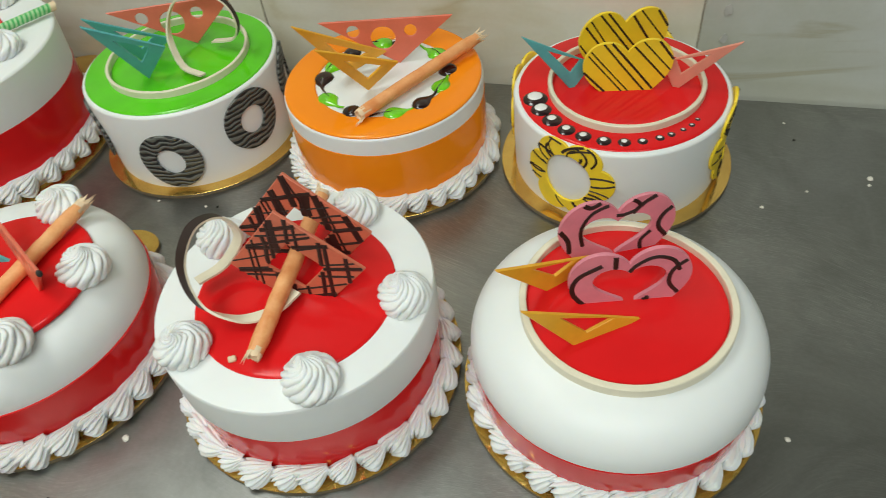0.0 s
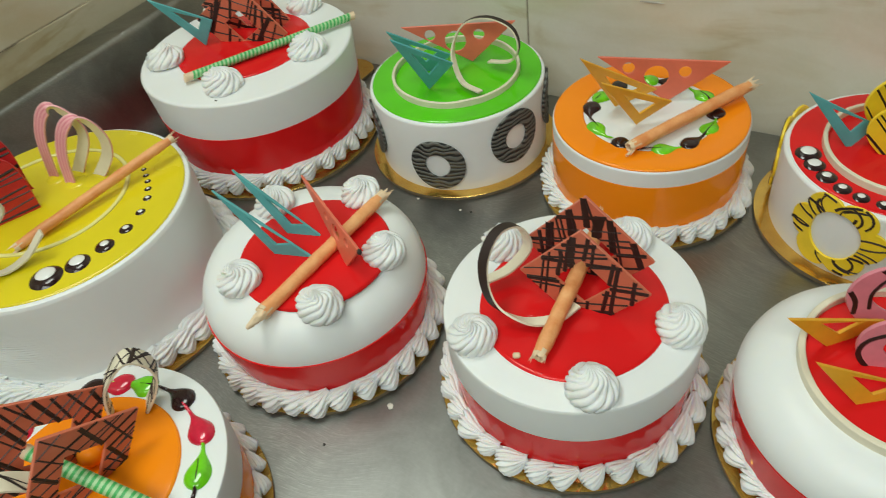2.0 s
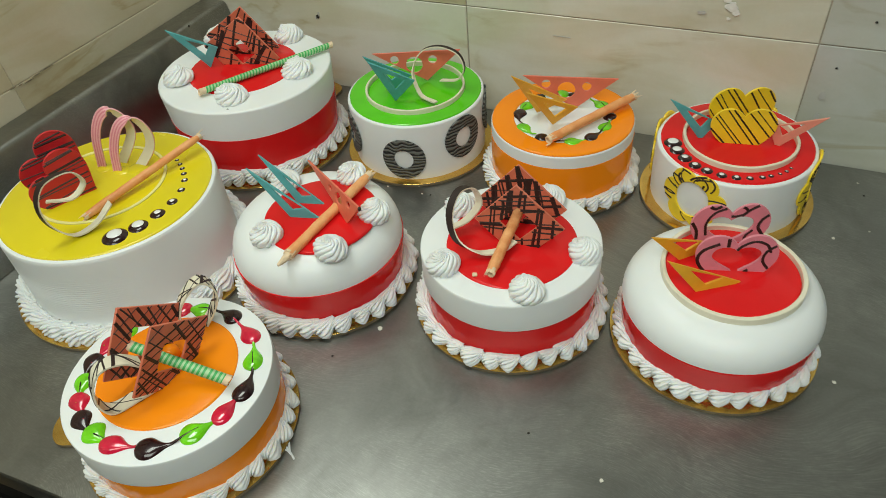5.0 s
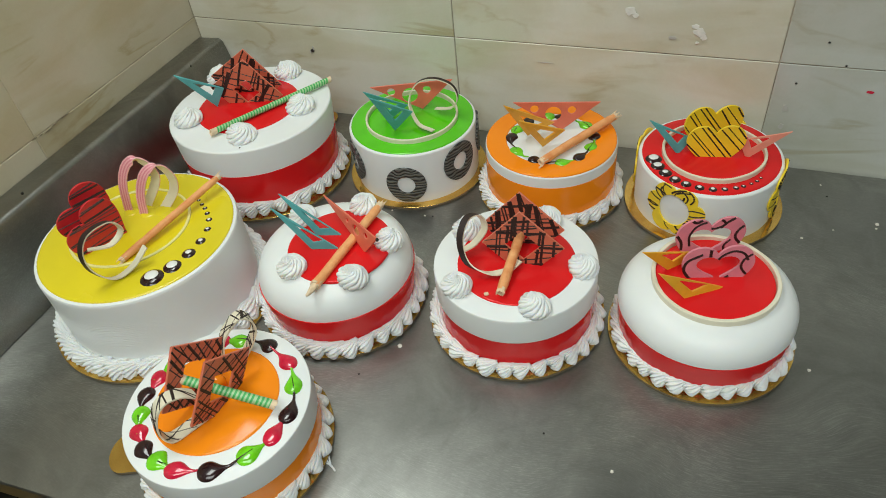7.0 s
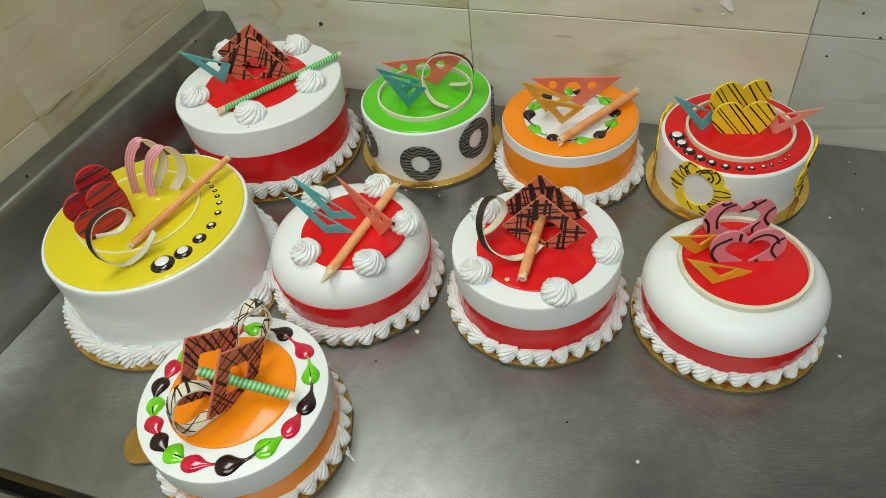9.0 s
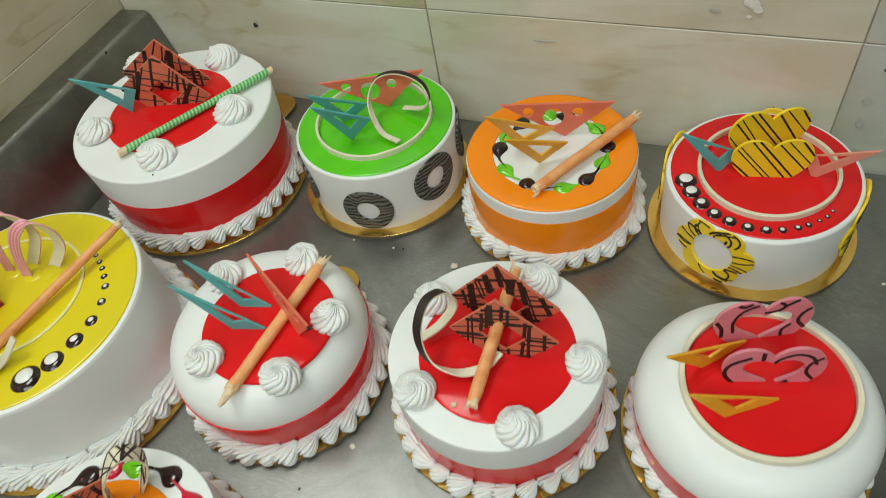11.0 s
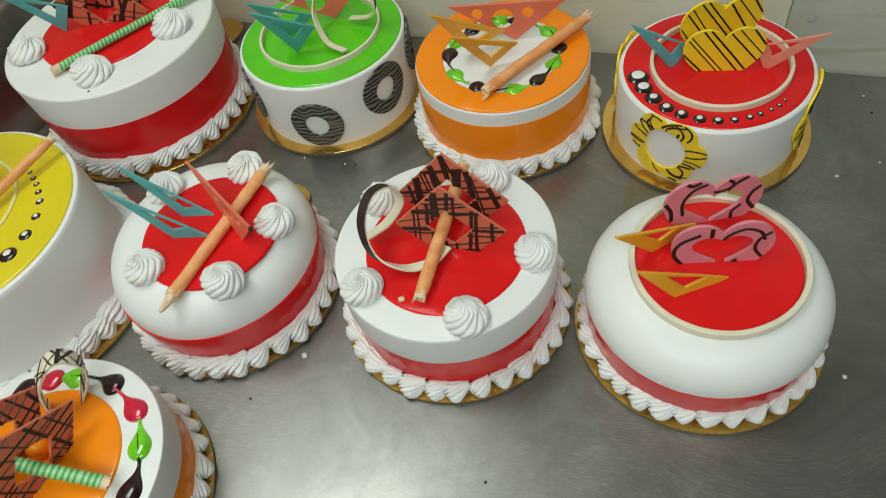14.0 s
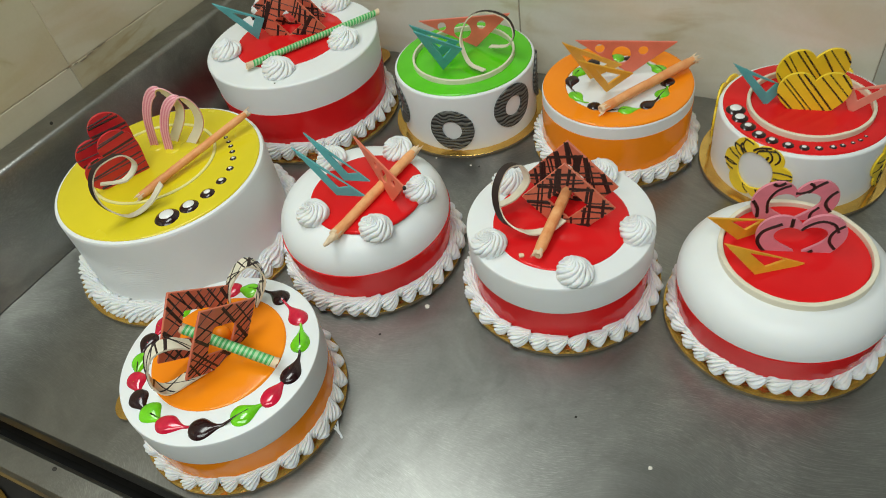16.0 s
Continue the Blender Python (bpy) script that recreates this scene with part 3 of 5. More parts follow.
def teardrop(cake, r, angle, z, length, width, mat, k, centre=(0, 0)):
    """A drop of gel on a circle: a plump round end clockwise, and a tail drawn out anticlockwise as a thread over the next drop."""
    bm = bmesh.new()
    rows, segs = 40, 11
    grid = []
    for i in range(rows):
        s = (1.42 if mat is DARKGEL else 1.06) * i / (rows - 1)
        if s < 0.28:
            w = width * math.sqrt(max(0.0, 1 - ((s - 0.28) / 0.28) ** 2))
        elif s < 0.80:
            w = width * (0.15 + 0.85 * (0.5 + 0.5 * math.cos(math.pi * (s - 0.28) / 0.52)) ** 1.1)
        else:
            w = width * (0.15 - 0.12 * min(1.0, (s - 0.80) / 0.5))
        w = max(w, 0.0004)
        a = angle + (s - 0.4) * length / r
        climb = 0.0040 * math.sin(math.pi / 2 * min(1.0, (s - 0.80) / 0.45)) if s > 0.80 else 0.0
        row = []
        for j in range(segs):
            q = -1 + 2 * j / (segs - 1)
            hz = 0.0042 * (w / width) ** 0.65 * math.sqrt(max(0.0, 1 - q * q)) + climb
            rr = r + q * w * 0.5 + 0.0012 * math.sin(k * 2.1 + 3 * s)
            row.append(bm.verts.new((centre[0] + rr * math.cos(a), centre[1] + rr * math.sin(a), z + hz)))
        grid.append(row)
    for a, b in zip(grid, grid[1:]):
        for j in range(segs - 1):
            bm.faces.new((a[j], a[j + 1], b[j + 1], b[j]))
    return part("gel_drop", bm, mat, cake)


def dome(r, z, high, centre):
    return lathe([(0.0, z + high), (r * 0.35, z + high * 0.95), (r * 0.65, z + high * 0.76), (r * 0.88, z + high * 0.45), (r, z + high * 0.1), (r, z - 0.0005)], 28, None, centre)


def dot(cake, x, y, z, r):
    """A black gel dot with a white gel pearl on it."""
    c = (x - cake.location.x, y - cake.location.y)
    ob = part("gel_dot", dome(r, z, r * 0.36, c), DARKGEL, cake, "glossy black gel dot with a white centre")
    w = r * (0.60 if r > 0.009 else 0.47 if r > 0.0042 else 0.36)
    part("pearl", dome(w, z + r * 0.24, r * 0.20, (c[0] - r * 0.04, c[1] + r * 0.08)), WHITEGEL, ob, "white gel pearl")


def stick(cake, a, b, r, name="wafer_stick", label="", stripes=False, tear=0.0045):
    """A rolled wafer tube with ragged ends; striped ones get a helical stripe."""
    a, b = Vector(a) - cake.location, Vector(b) - cake.location
    core = None
    if tear > 0.01:
        core = frame_of(a, b - a, (0, 0, 1))
        a = a + (b - a).normalized() * tear
    m = frame_of(a, b - a, (0, 0, 1))
    length = (b - a).length
    bm = bmesh.new()
    rows, segs = (2 * round(length / 0.0044) * 2 if stripes else 40), 24
    rings = []
    for i in range(rows + 1):
        t = i / rows
        ring = []
        for j in range(segs):
            q = 2 * math.pi * j / segs
            rag = 0.0022 * noise.noise((4 * math.cos(q), 4 * math.sin(q), length * 90 + (0 if t < 0.5 else 7)))
            x = length * t + (rag * (0.7 if tear < 0.01 else 3.0) if i in (0, rows) else 0) + (0.0014 * math.cos(q) if stripes else 0)
            k = r * (1 + (0.03 if stripes else 0.09) * noise.noise((14 * t, 2 * math.cos(q), 2 * math.sin(q) + length * 40)) + (0.10 * noise.noise((5 * math.cos(q), 5 * math.sin(q), 3 * length * 60)) + 0.05 if i in (0, 1, rows - 1, rows) else 0)) * (1 if stripes or (core and t < 0.5) else 1 - 0.25 * max(0.0, 1 - 11 * min(t, 1 - t)))
            ring.append(bm.verts.new(m @ Vector((x, k * math.cos(q), k * math.sin(q)))))
        rings.append(ring)
    for i in range(rows):
        for j in range(segs):
            f = bm.faces.new((rings[i][j], rings[i][(j + 1) % segs], rings[i + 1][(j + 1) % segs], rings[i + 1][j]))
            if stripes:
                ph = (length * (i + 0.5) / rows) / 0.0044
                f.material_index = 2 if length * i / rows > length - 0.006 or i * length / rows < tear - 0.0015 else int(ph * 2) % 2
            else:
                from_end = min(i + 0.5, rows - i - 0.5) / rows * length
                f.material_index = 1 if from_end < (0.0045 if not core else 0.002 if i < rows / 2 else 0.008) + 0.006 * noise.noise((3 * math.cos(6.283 * j / segs), 3 * math.sin(6.283 * j / segs), length * 77 + (i > rows / 2) * 5)) else 0
    for ring, flip in ((rings[0], -1), (rings[-1], 1)):
        inner = [bm.verts.new(v.co.lerp(sum((q.co for q in ring), Vector()) / segs, 0.28)) for v in ring]
        deep = [bm.verts.new(v.co - (b - a).normalized() * 0.006 * flip) for v in inner]
        for j in range(segs):
            bm.faces.new((ring[j], ring[(j + 1) % segs], inner[(j + 1) % segs], inner[j])).material_index = 2 if stripes else 1
            bm.faces.new((inner[j], inner[(j + 1) % segs], deep[(j + 1) % segs], deep[j])).material_index = 2 if stripes else 1
        bm.faces.new(deep).material_index = 2 if stripes else 1
    ob = part(name, bm, [STRIPE, STRIPEPALE, WAFERPALE] if stripes else [WAFER, WAFERPALE], cake, label)
    if not stripes:
        fb, frng = bmesh.new(), random.Random(int(length * 1e5))
        along = (b - a).normalized()
        for end, way in ((b, along), (a, -along)):
            for _ in range(5 if way is along else 3):
                q, long_ = frng.uniform(0, 6.28), frng.uniform(0.003, 0.008)
                for turn in (-0.34, 0.0):
                    rim_ = [m.to_3x3() @ Vector((0, math.cos(q + turn + d), math.sin(q + turn + d))) * r * 0.92 for d in (0.0, 0.34)]
                    tip_ = way * long_ + (m.to_3x3() @ Vector((0, math.cos(q), math.sin(q)))) * r * frng.uniform(0.75, 1.35)
                    back = end - way * 0.003
                    vs = [fb.verts.new(p_) for p_ in (back + rim_[0], back + rim_[1], end + tip_, back + rim_[0] * 0.8, back + rim_[1] * 0.8)]
                    for idx in ((0, 1, 2), (1, 4, 2), (4, 3, 2), (3, 0, 2), (0, 3, 4, 1)):
                        fb.faces.new([vs[k_] for k_ in idx])
        part("torn_end", fb, WAFERPALE, ob, "pale torn flakes at the wafer's ends")["kind"] = "stuff"
    if core:
        cb = bmesh.new()
        rings = []
        for i in range(15):
            t = i / 14
            k = r * (0.22 + 0.66 * t ** 0.7)
            rings.append([cb.verts.new(core @ Vector((tear * 1.3 * t, k * (1 + 0.30 * noise.noise((2.2 * math.cos(q), 2.2 * math.sin(q), 7 * t))) * math.cos(q), k * (1 + 0.30 * noise.noise((2.2 * math.cos(q), 2.2 * math.sin(q), 7 * t))) * math.sin(q)))) for q in np.linspace(0, 2 * math.pi, 18, endpoint=False)])
        for u, v in zip(rings, rings[1:]):
            for j in range(18):
                cb.faces.new((u[j], u[(j + 1) % 18], v[(j + 1) % 18], v[j]))
        cb.faces.new(rings[0][::-1])
        part("wafer_core", cb, WAFERPALE, ob, "pale torn core of the wafer")
    return ob


def set_square(cake, tip, right, low, mat, sink=0.006, name="chocolate_triangle", label="", thick=0.0024):
    """A chocolate set square: sharp tip in the air, the short side pushed into the cake."""
    tip, right, low = (Vector(p) - cake.location for p in (tip, right, low))
    m = frame_of(tip, right - tip, low - tip)
    inv = m.inverted()
    r2, l2 = inv @ right, inv @ low
    down = (inv.to_3x3() @ Vector((0, 0, -1))).to_2d().normalized() * sink
    p0, p1, p2 = Vector((0, 0)), r2.to_2d() + down, l2.to_2d() + down
    c = p0 * 0.24 + r2.to_2d() * 0.40 + l2.to_2d() * 0.36
    hole = [tuple(c + (q - c) * 0.46) for q in (p0, r2.to_2d(), l2.to_2d())]
    return part(name, slab([tuple(p0), tuple(p1), tuple(p2)], [hole], thick, m), mat, cake, label)


def coral_square(cake, left, right, low, label, cuts=((0.25, 0.085, 0.048), (0.47, 0.15, 0.094), (0.68, 0.10, 0.048))):
    """A long coral set square with three round cut-outs."""
    left, right, low = (Vector(p) - cake.location for p in (left, right, low))
    m = frame_of(left, right - left, low - left)
    length = (right - left).length
    w = (m.inverted() @ low).to_2d()
    w = w + w.normalized() * 0.004
    sgn = 1 if w.y > 0 else -1
    holes = []
    for x, y, r in cuts:
        holes.append([(length * (x + r * math.cos(a)), sgn * length * (y + r * math.sin(a))) for a in np.linspace(0, 2 * math.pi, 22, endpoint=False)])
    return part("chocolate_triangle", slab([(0, 0), (length, 0), (w.x, sgn * max(abs(w.y), 0.30 * length))], holes, 0.0024, m), CORAL, cake, label)


def facing(m, base, eye=(0.38, -0.75, 0.5)):
    """Which side of a slab looks to the front of the table."""
    return 1 if (Vector(eye) - base - m.translation).dot(m.to_3x3() @ Vector((0, 0, 1))) > 0 else -1


def plaque(cake, o, u, v, size, rng, label, hole=0.36, turn=0.0, bold=1.0, wave=0.0007, splash=()):
    """A square terracotta chocolate plaque with a square window and dark drizzle."""
    o = Vector(o) - cake.location
    m = frame_of(o, u, v)
    s = size
    outline = [(0, 0), (s, 0), (s, s), (0, s)]
    a, b = s * (0.5 - hole / 2), s * (0.5 + hole / 2)
    window = [(a, a), (b, a), (b, b), (a, b)]
    ob = part("chocolate_plaque", slab(outline, [window], 0.0026, m), BROWNRED, cake, label)
    lines = []
    for base, count, heavy in ((turn + rng.uniform(0.15, 0.35), 12, 1.0), (turn + rng.uniform(1.75, 1.95), 12, 0.7)):
        off = -s * 0.62
        for i in range(count):
            off += s * rng.choice((0.05, 0.08, 0.12, 0.18))
            if off > s * 0.62:
                break
            ang = base + rng.uniform(-0.16, 0.16)
            d, n = Vector((math.cos(ang), math.sin(ang))), Vector((-math.sin(ang), math.cos(ang)))
            c = Vector((s / 2, s / 2)) + n * off
            lines.append((straight(c - d * s, c + d * s, 70, wave, rng), heavy * bold * rng.choice((0.0014, 0.0019, 0.0024, 0.0038))))
    for (ax, ay), (bx, by), wide in splash:
        lines.append((straight((ax * s, ay * s), (bx * s, by * s), 40, 0.0012, rng), wide * s))
    side = facing(m, cake.location)
    part("drizzle", drizzle(lines, outline, [window], m, side * 0.00135), CHOC, ob, "thin dark chocolate drizzle lines")["kind"] = "stuff"
    return ob


def heart_outline(width, n=22):
    """Two round lobes on a tapering body; the origin lies midway at the widest level."""
    cx, rx, ry = 0.23 * width, 0.27 * width, 0.29 * width
    notch = math.acos(-cx / rx)
    right = [(cx + rx * math.cos(a), ry * math.sin(a)) for a in np.linspace(notch, 0, n)]
    right += [(0.5 * width * math.cos(math.pi / 2 * u) ** 1.3, -0.65 * width * u) for u in np.linspace(0.06, 0.97, n)]
    return right + [(0.0, -0.65 * width)] + [(-x, y) for x, y in right[:0:-1]]


def heart(cake, centre, u, v, width, mat, style, rng, label, hole=0.0, spin=0.0):
    """A chocolate heart standing in the cake, with dark lines; hollow ones have a heart-shaped window."""
    m = frame_of(Vector(centre) - cake.location, u, v) @ pose(0, 0, 0, 0, 0, spin)
    outline = heart_outline(width)
    holes = [[(x, y - width * 0.02) for x, y in heart_outline(width * hole)]] if hole else []
    holes = [[(x, y * 0.74) for x, y in ring] for ring in holes]
    ob = part("chocolate_heart", slab(outline, holes, 0.0028, m), mat, cake, label)
    lines, w = [], width
    if style == "diagonal":
        for off in (-0.42, -0.26, -0.20, -0.05, 0.02, 0.19, 0.30, 0.42):
            ang = radians(-52) + rng.uniform(-0.06, 0.06)
            d, n = Vector((math.cos(ang), math.sin(ang))), Vector((-math.sin(ang), math.cos(ang)))
            c = n * off * w
            lines.append((straight(c - d * w, c + d * w, 90, 0.0005, rng), rng.choice((0.0013, 0.0017, 0.002))))
    elif style == "level":
        for off in (-0.36, -0.31, -0.17, -0.12, 0.05, 0.10, 0.14, 0.27, 0.32):
            ang = radians(-38) + rng.uniform(-0.10, 0.10)
            d, n = Vector((math.cos(ang), math.sin(ang))), Vector((-math.sin(ang), math.cos(ang)))
            c = n * off * w
            lines.append((straight(c - d * w, c + d * w, 90, 0.0008, rng), rng.choice((0.0014, 0.0020, 0.0027))))
    else:
        arcs = {"swirl": (((-0.11, 0.25), (-0.12, 0.10), (-0.16, 0.02)), ((-0.22, 0.17), (-0.42, 0.06), (-0.47, -0.10), (-0.36, -0.28), (-0.22, -0.38)),
                          ((-0.03, 0.02), (0.05, 0.13), (0.20, 0.20), (0.34, 0.15), (0.40, 0.03)), ((0.48, 0.15), (0.35, 0.04), (0.32, -0.10), (0.40, -0.24)),
                          ((-0.02, -0.36), (0.08, -0.30), (0.16, -0.24)), ((0.12, -0.24), (0.18, -0.32), (0.25, -0.37))),
                "loops": (((-0.33, 0.30), (-0.24, 0.24), (-0.12, 0.30)), ((-0.02, 0.26), (-0.22, 0.18), (-0.31, 0.02), (-0.29, -0.16)),
                          ((0.02, 0.28), (0.14, 0.24), (0.17, 0.17), (0.06, 0.12), (-0.02, 0.12)), ((0.40, 0.32), (0.22, 0.22), (0.10, 0.10)),
                          ((0.50, 0.16), (0.39, 0.06), (0.36, -0.06), (0.44, -0.18)), ((-0.50, 0.05), (-0.42, -0.08), (-0.40, -0.22)), ((0.30, -0.10), (0.22, -0.20), (0.24, -0.34)))}
        for pts in arcs[style]:
            curve = spline([(x * w, y * w, 0) for x, y in pts], 12)
            lines.append(([(q.x, q.y) for q in curve], rng.choice((0.0027, 0.0032))))
    side = facing(m, cake.location)
    part("drizzle", drizzle(lines, outline, holes, m, side * 0.00145), CHOC, ob, "dark chocolate lines")["kind"] = "stuff"
    return ob


def ribbon_lines(pts, across, width, lift, rng, count, side=1):
    """Dark strokes that cross a ribbon at a slant on its outer side."""
    bm = bmesh.new()
    mid = sum(pts, Vector()) / len(pts)
    n_ = len(pts) - 1
    for c in range(count):
        s0, ds = rng.uniform(0.02, 0.9), rng.uniform(-0.22, 0.22)
        half = rng.choice((0.0008, 0.0011, 0.0015))
        run = []
        for k in range(13):
            f = min(max((s0 + ds * k / 12) * n_, 0.0), n_ - 0.001)
            i = int(f)
            p = pts[i].lerp(pts[i + 1], f - i)
            t = (pts[i + 1] - pts[i]).normalized()
            w = (Vector(across) - t * t.dot(Vector(across))).normalized()
            nrm = t.cross(w)
            nrm = nrm * side if nrm.dot(p - mid) > 0 else -nrm * side
            q = p + w * width * (k / 12 - 0.5) + nrm * lift
            run.append((bm.verts.new(q - t * half), bm.verts.new(q + nrm * 0.0004), bm.verts.new(q + t * half)))
        for a, b in zip(run, run[1:]):
            bm.faces.new((a[0], a[1], b[1], b[0]))
            bm.faces.new((a[1], a[2], b[2], b[1]))
    return bm


def curl(cake, pts, width, label, across=None, outer=CHOC, inner=IVORY, thick=0.0016):
    pts = [Vector(p) - cake.location for p in pts]
    line = spline(pts, 9)
    ob = part("chocolate_curl", ribbon(line, across or plane_normal(pts), width, thick, 1), [outer, outer, inner, inner], cake, label)
    if outer is IVORY:
        part("drizzle", ribbon_lines(line, across, width, thick / 2 + 0.0001, random.Random(len(line)), 22), CHOC, ob, "dark chocolate lines")["kind"] = "stuff"
        part("drizzle", ribbon_lines(line, across, width, thick / 2 + 0.0001, random.Random(len(line) + 1), 12, -1), CHOC, ob, "dark chocolate lines")["kind"] = "stuff"
    return ob


# ---- the place ----
CEILING = 1.75
floor = part("floor", box(-0.6, 3.2, -3.6, 0.1, -0.95, -0.87), FLOORMAT, None, smooth=False)
tagged(floor, "grey stone kitchen floor", "floor", kind="structure")
ceiling = part("ceiling", box(-0.7, 3.3, -3.7, 0.2, CEILING, CEILING + 0.1), CEIL, None, smooth=False)
tagged(ceiling, "plain white painted ceiling", "ceiling", kind="structure")
wall_north = part("wall_north", box(-0.6, 3.2, 0.0012, 0.15, -0.87, 0.757), GROUT, None, smooth=False)
tagged(wall_north, "wall clad in pale marble-look glazed tiles", "wall", kind="structure")
wall_west = part("wall_west", box(-0.6, -0.4757, -3.6, 0.0012, -0.87, 0.757), GROUTWARM, None, smooth=False)
tagged(wall_west, "side wall clad in warm cream marble-look tiles", "wall", kind="structure")
# far walls out of view close the room, dark so the steel reflects less
wall_east = part("wall_east", box(3.1, 3.2, -3.6, 0.010, -0.87, CEILING), DARKWALL, None, smooth=False)
tagged(wall_east, "plain dark wall out of view that closes the room", "wall", kind="structure")
wall_south = part("wall_south", box(-0.485, 3.1, -3.6, -3.5, -0.87, CEILING), DARKWALL, None, smooth=False)
tagged(wall_south, "plain dark wall out of view that closes the room", "wall", kind="structure")

# unseen upper walls, added dark to dim what the near steel mirrors
wall_north_upper = part("wall_north_upper", box(-0.6, 3.2, 0.004, 0.15, 0.757, CEILING), DARKWALL, None, smooth=False)
tagged(wall_north_upper, "unseen dark wall above the tiles added to dim reflections", "wall", kind="structure")
wall_west_upper = part("wall_west_upper", box(-0.6, -0.479, -3.6, 0.004, 0.757, CEILING), DARKWALL, None, smooth=False)
tagged(wall_west_upper, "unseen dark wall above the tiles added to dim reflections", "wall", kind="structure")

# steel worktable: the front edge runs slightly askew to the wall
def edge_y(x, off=0.0):
    return -0.7355 + 0.040 * x - off


table = thing("steel_table", 0.4, -0.4, 0.0, "brushed stainless steel worktable with raised side upstand", "table")
TL = Matrix.Translation((-0.4, 0.4, 0.0))


def on_table(bm):
    bmesh.ops.transform(bm, matrix=TL, verts=bm.verts)
    return bm


part("tabletop", on_table(slab([(-0.474, edge_y(-0.474)), (1.9, edge_y(1.9)), (1.9, -0.0015), (-0.474, -0.0015)], [], 0.03, Matrix.Translation((0, 0, -0.015)), 0.002)), STEEL, table, "scuffed brushed steel tabletop")


def folded(profile, y0, y1, drop=0.010):
    """A folded sheet of that profile (x, z) along y; its far end is rounded off at the top."""
    bm = bmesh.new()
    rows = []
    ends = [(y0, 0.0)] + [(y1 - drop * (1 - math.sin(a)), drop * (1 - math.cos(a))) for a in np.linspace(0, math.pi / 2, 6)]
    for y, low in ends:
        rows.append([bm.verts.new((x, y, z - low * (z > 0.1))) for x, z in profile])
    n = len(profile)
    for a, b in zip(rows, rows[1:]):
        for k in range(n):
            bm.faces.new((a[k], a[(k + 1) % n], b[(k + 1) % n], b[k]))
    bm.faces.new(rows[0][::-1])
    bm.faces.new(rows[-1])
    return bm


fold = [(-0.4735, 0.001), (-0.403, 0.001), (-0.4045, 0.004)]
fold += [(-0.428 - 0.008 * (1 - math.cos(a)), 0.118 + 0.0075 * math.sin(a)) for a in np.linspace(0, math.pi / 2, 7)] + [(-0.4735, 0.1235)]
part("upstand", on_table(folded(fold, -0.80, -0.003, 0.004)), STEELFOLD, table, "tall folded steel upstand with a rounded top edge")
part("front_rail", on_table(slab([(-0.474, edge_y(-0.474, 0.046)), (1.9, edge_y(1.9, 0.046)), (1.9, edge_y(1.9, 0.016)), (-0.474, edge_y(-0.474, 0.016))], [], 0.03, Matrix.Translation((0, 0, -0.0175)), 0.004)), STEELFOLD, table, "flat steel front rail")
# black strip added under the gap so its shade reads deep black
part("gap_strip", on_table(slab([(-0.474, edge_y(-0.474, 0.0158)), (1.9, edge_y(1.9, 0.0158)), (1.9, edge_y(1.9, 0.0002)), (-0.474, edge_y(-0.474, 0.0002))], [], 0.006, Matrix.Translation((0, 0, -0.060)), 0)), BLACK, table, "black strip standing for the dark inside the gap")
for x, y in ((-0.40, -0.70), (1.8, -0.60), (-0.40, -0.06), (1.8, -0.06)):
    part("leg", on_table(lathe([(0.0, -0.031), (0.02, -0.031), (0.02, -0.87), (0.0, -0.87)], 20, None, (x, y))), STEEL, table)
# the darkness below the tabletop is put into this shelf's near-black colour
part("undershelf", on_table(box(-0.45, 1.85, -0.98, -0.03, -0.14, -0.125, 0.002)), DARKSHELF, table, "near-black shelf below the tabletop")
for x, y, z in ((-0.173, -0.766, -0.0025), (-0.4215, -0.104, 0.126), (-0.4255, -0.459, 0.138)):
    flat = z < 0.0
    bm = bmesh.new()
    bmesh.ops.create_uvsphere(bm, u_segments=10, v_segments=6, radius=0.0022, matrix=Matrix.Translation((x - 0.4 * 0, y, z)) @ Matrix.Diagonal((1.3, 1, 0.35, 1) if flat else (0.35, 1, 1, 1)))
    part("speck", on_table(bm), SOOT, table, "dark speck of dirt on the steel")

spare = thing("cake_board", -0.345, -0.895, -0.125, "spare gold cake board lying on the shelf below", "cake board")
board_pts = [(0.10 * math.cos(a), 0.10 * math.sin(a)) for a in np.linspace(0, 2 * math.pi, 90, endpoint=False)]
part("card", slab(board_pts, [], 0.004, Matrix.Translation((0, 0, 0.002)), 0.0008), GOLD, spare)


# ---- cake 1: tall white and red cake beside the upstand ----
rng = random.Random(11)
A = thing("cake", -0.2630, -0.1805, 0, "large white and red cake with plaid squares and green wafer", "cake", "decorated cakes")
board(A, 0.1300, radians(85), 0.030, 0.025)
body(A, rounded(0.1200, 0.117, round_=0.003)[:-2] + [(0.1172, 0.072), (0.1124, 0.004)])
disc(A, 0.0755, 0.117, RED, label="red jelly glaze pool", centre=(-0.004, 0.0015))
band(A, 0.1174, 0.008, 0.0730, RED, 0.1127, label="red glaze stripe round the foot")
border(A, 0.1150, 36, 0.0245, 0.0166, rng)
for k, (x, y) in enumerate(((-0.3318, -0.2392), (-0.2296, -0.2578), (-0.1812, -0.1716), (-0.2515, -0.0830), (-0.3557, -0.1175))):
    rosette(A, x, y, 0.1165, 0.044, k, rng, 0.60)
plaque(A, (-0.2561, -0.1737, 0.1896), (-0.066, -0.017, -0.0455), (0.037, 0.015, -0.056), 0.075, rng, "square terracotta chocolate plaque with a square window", 0.36, 0.35, 1.35, 0.0026)
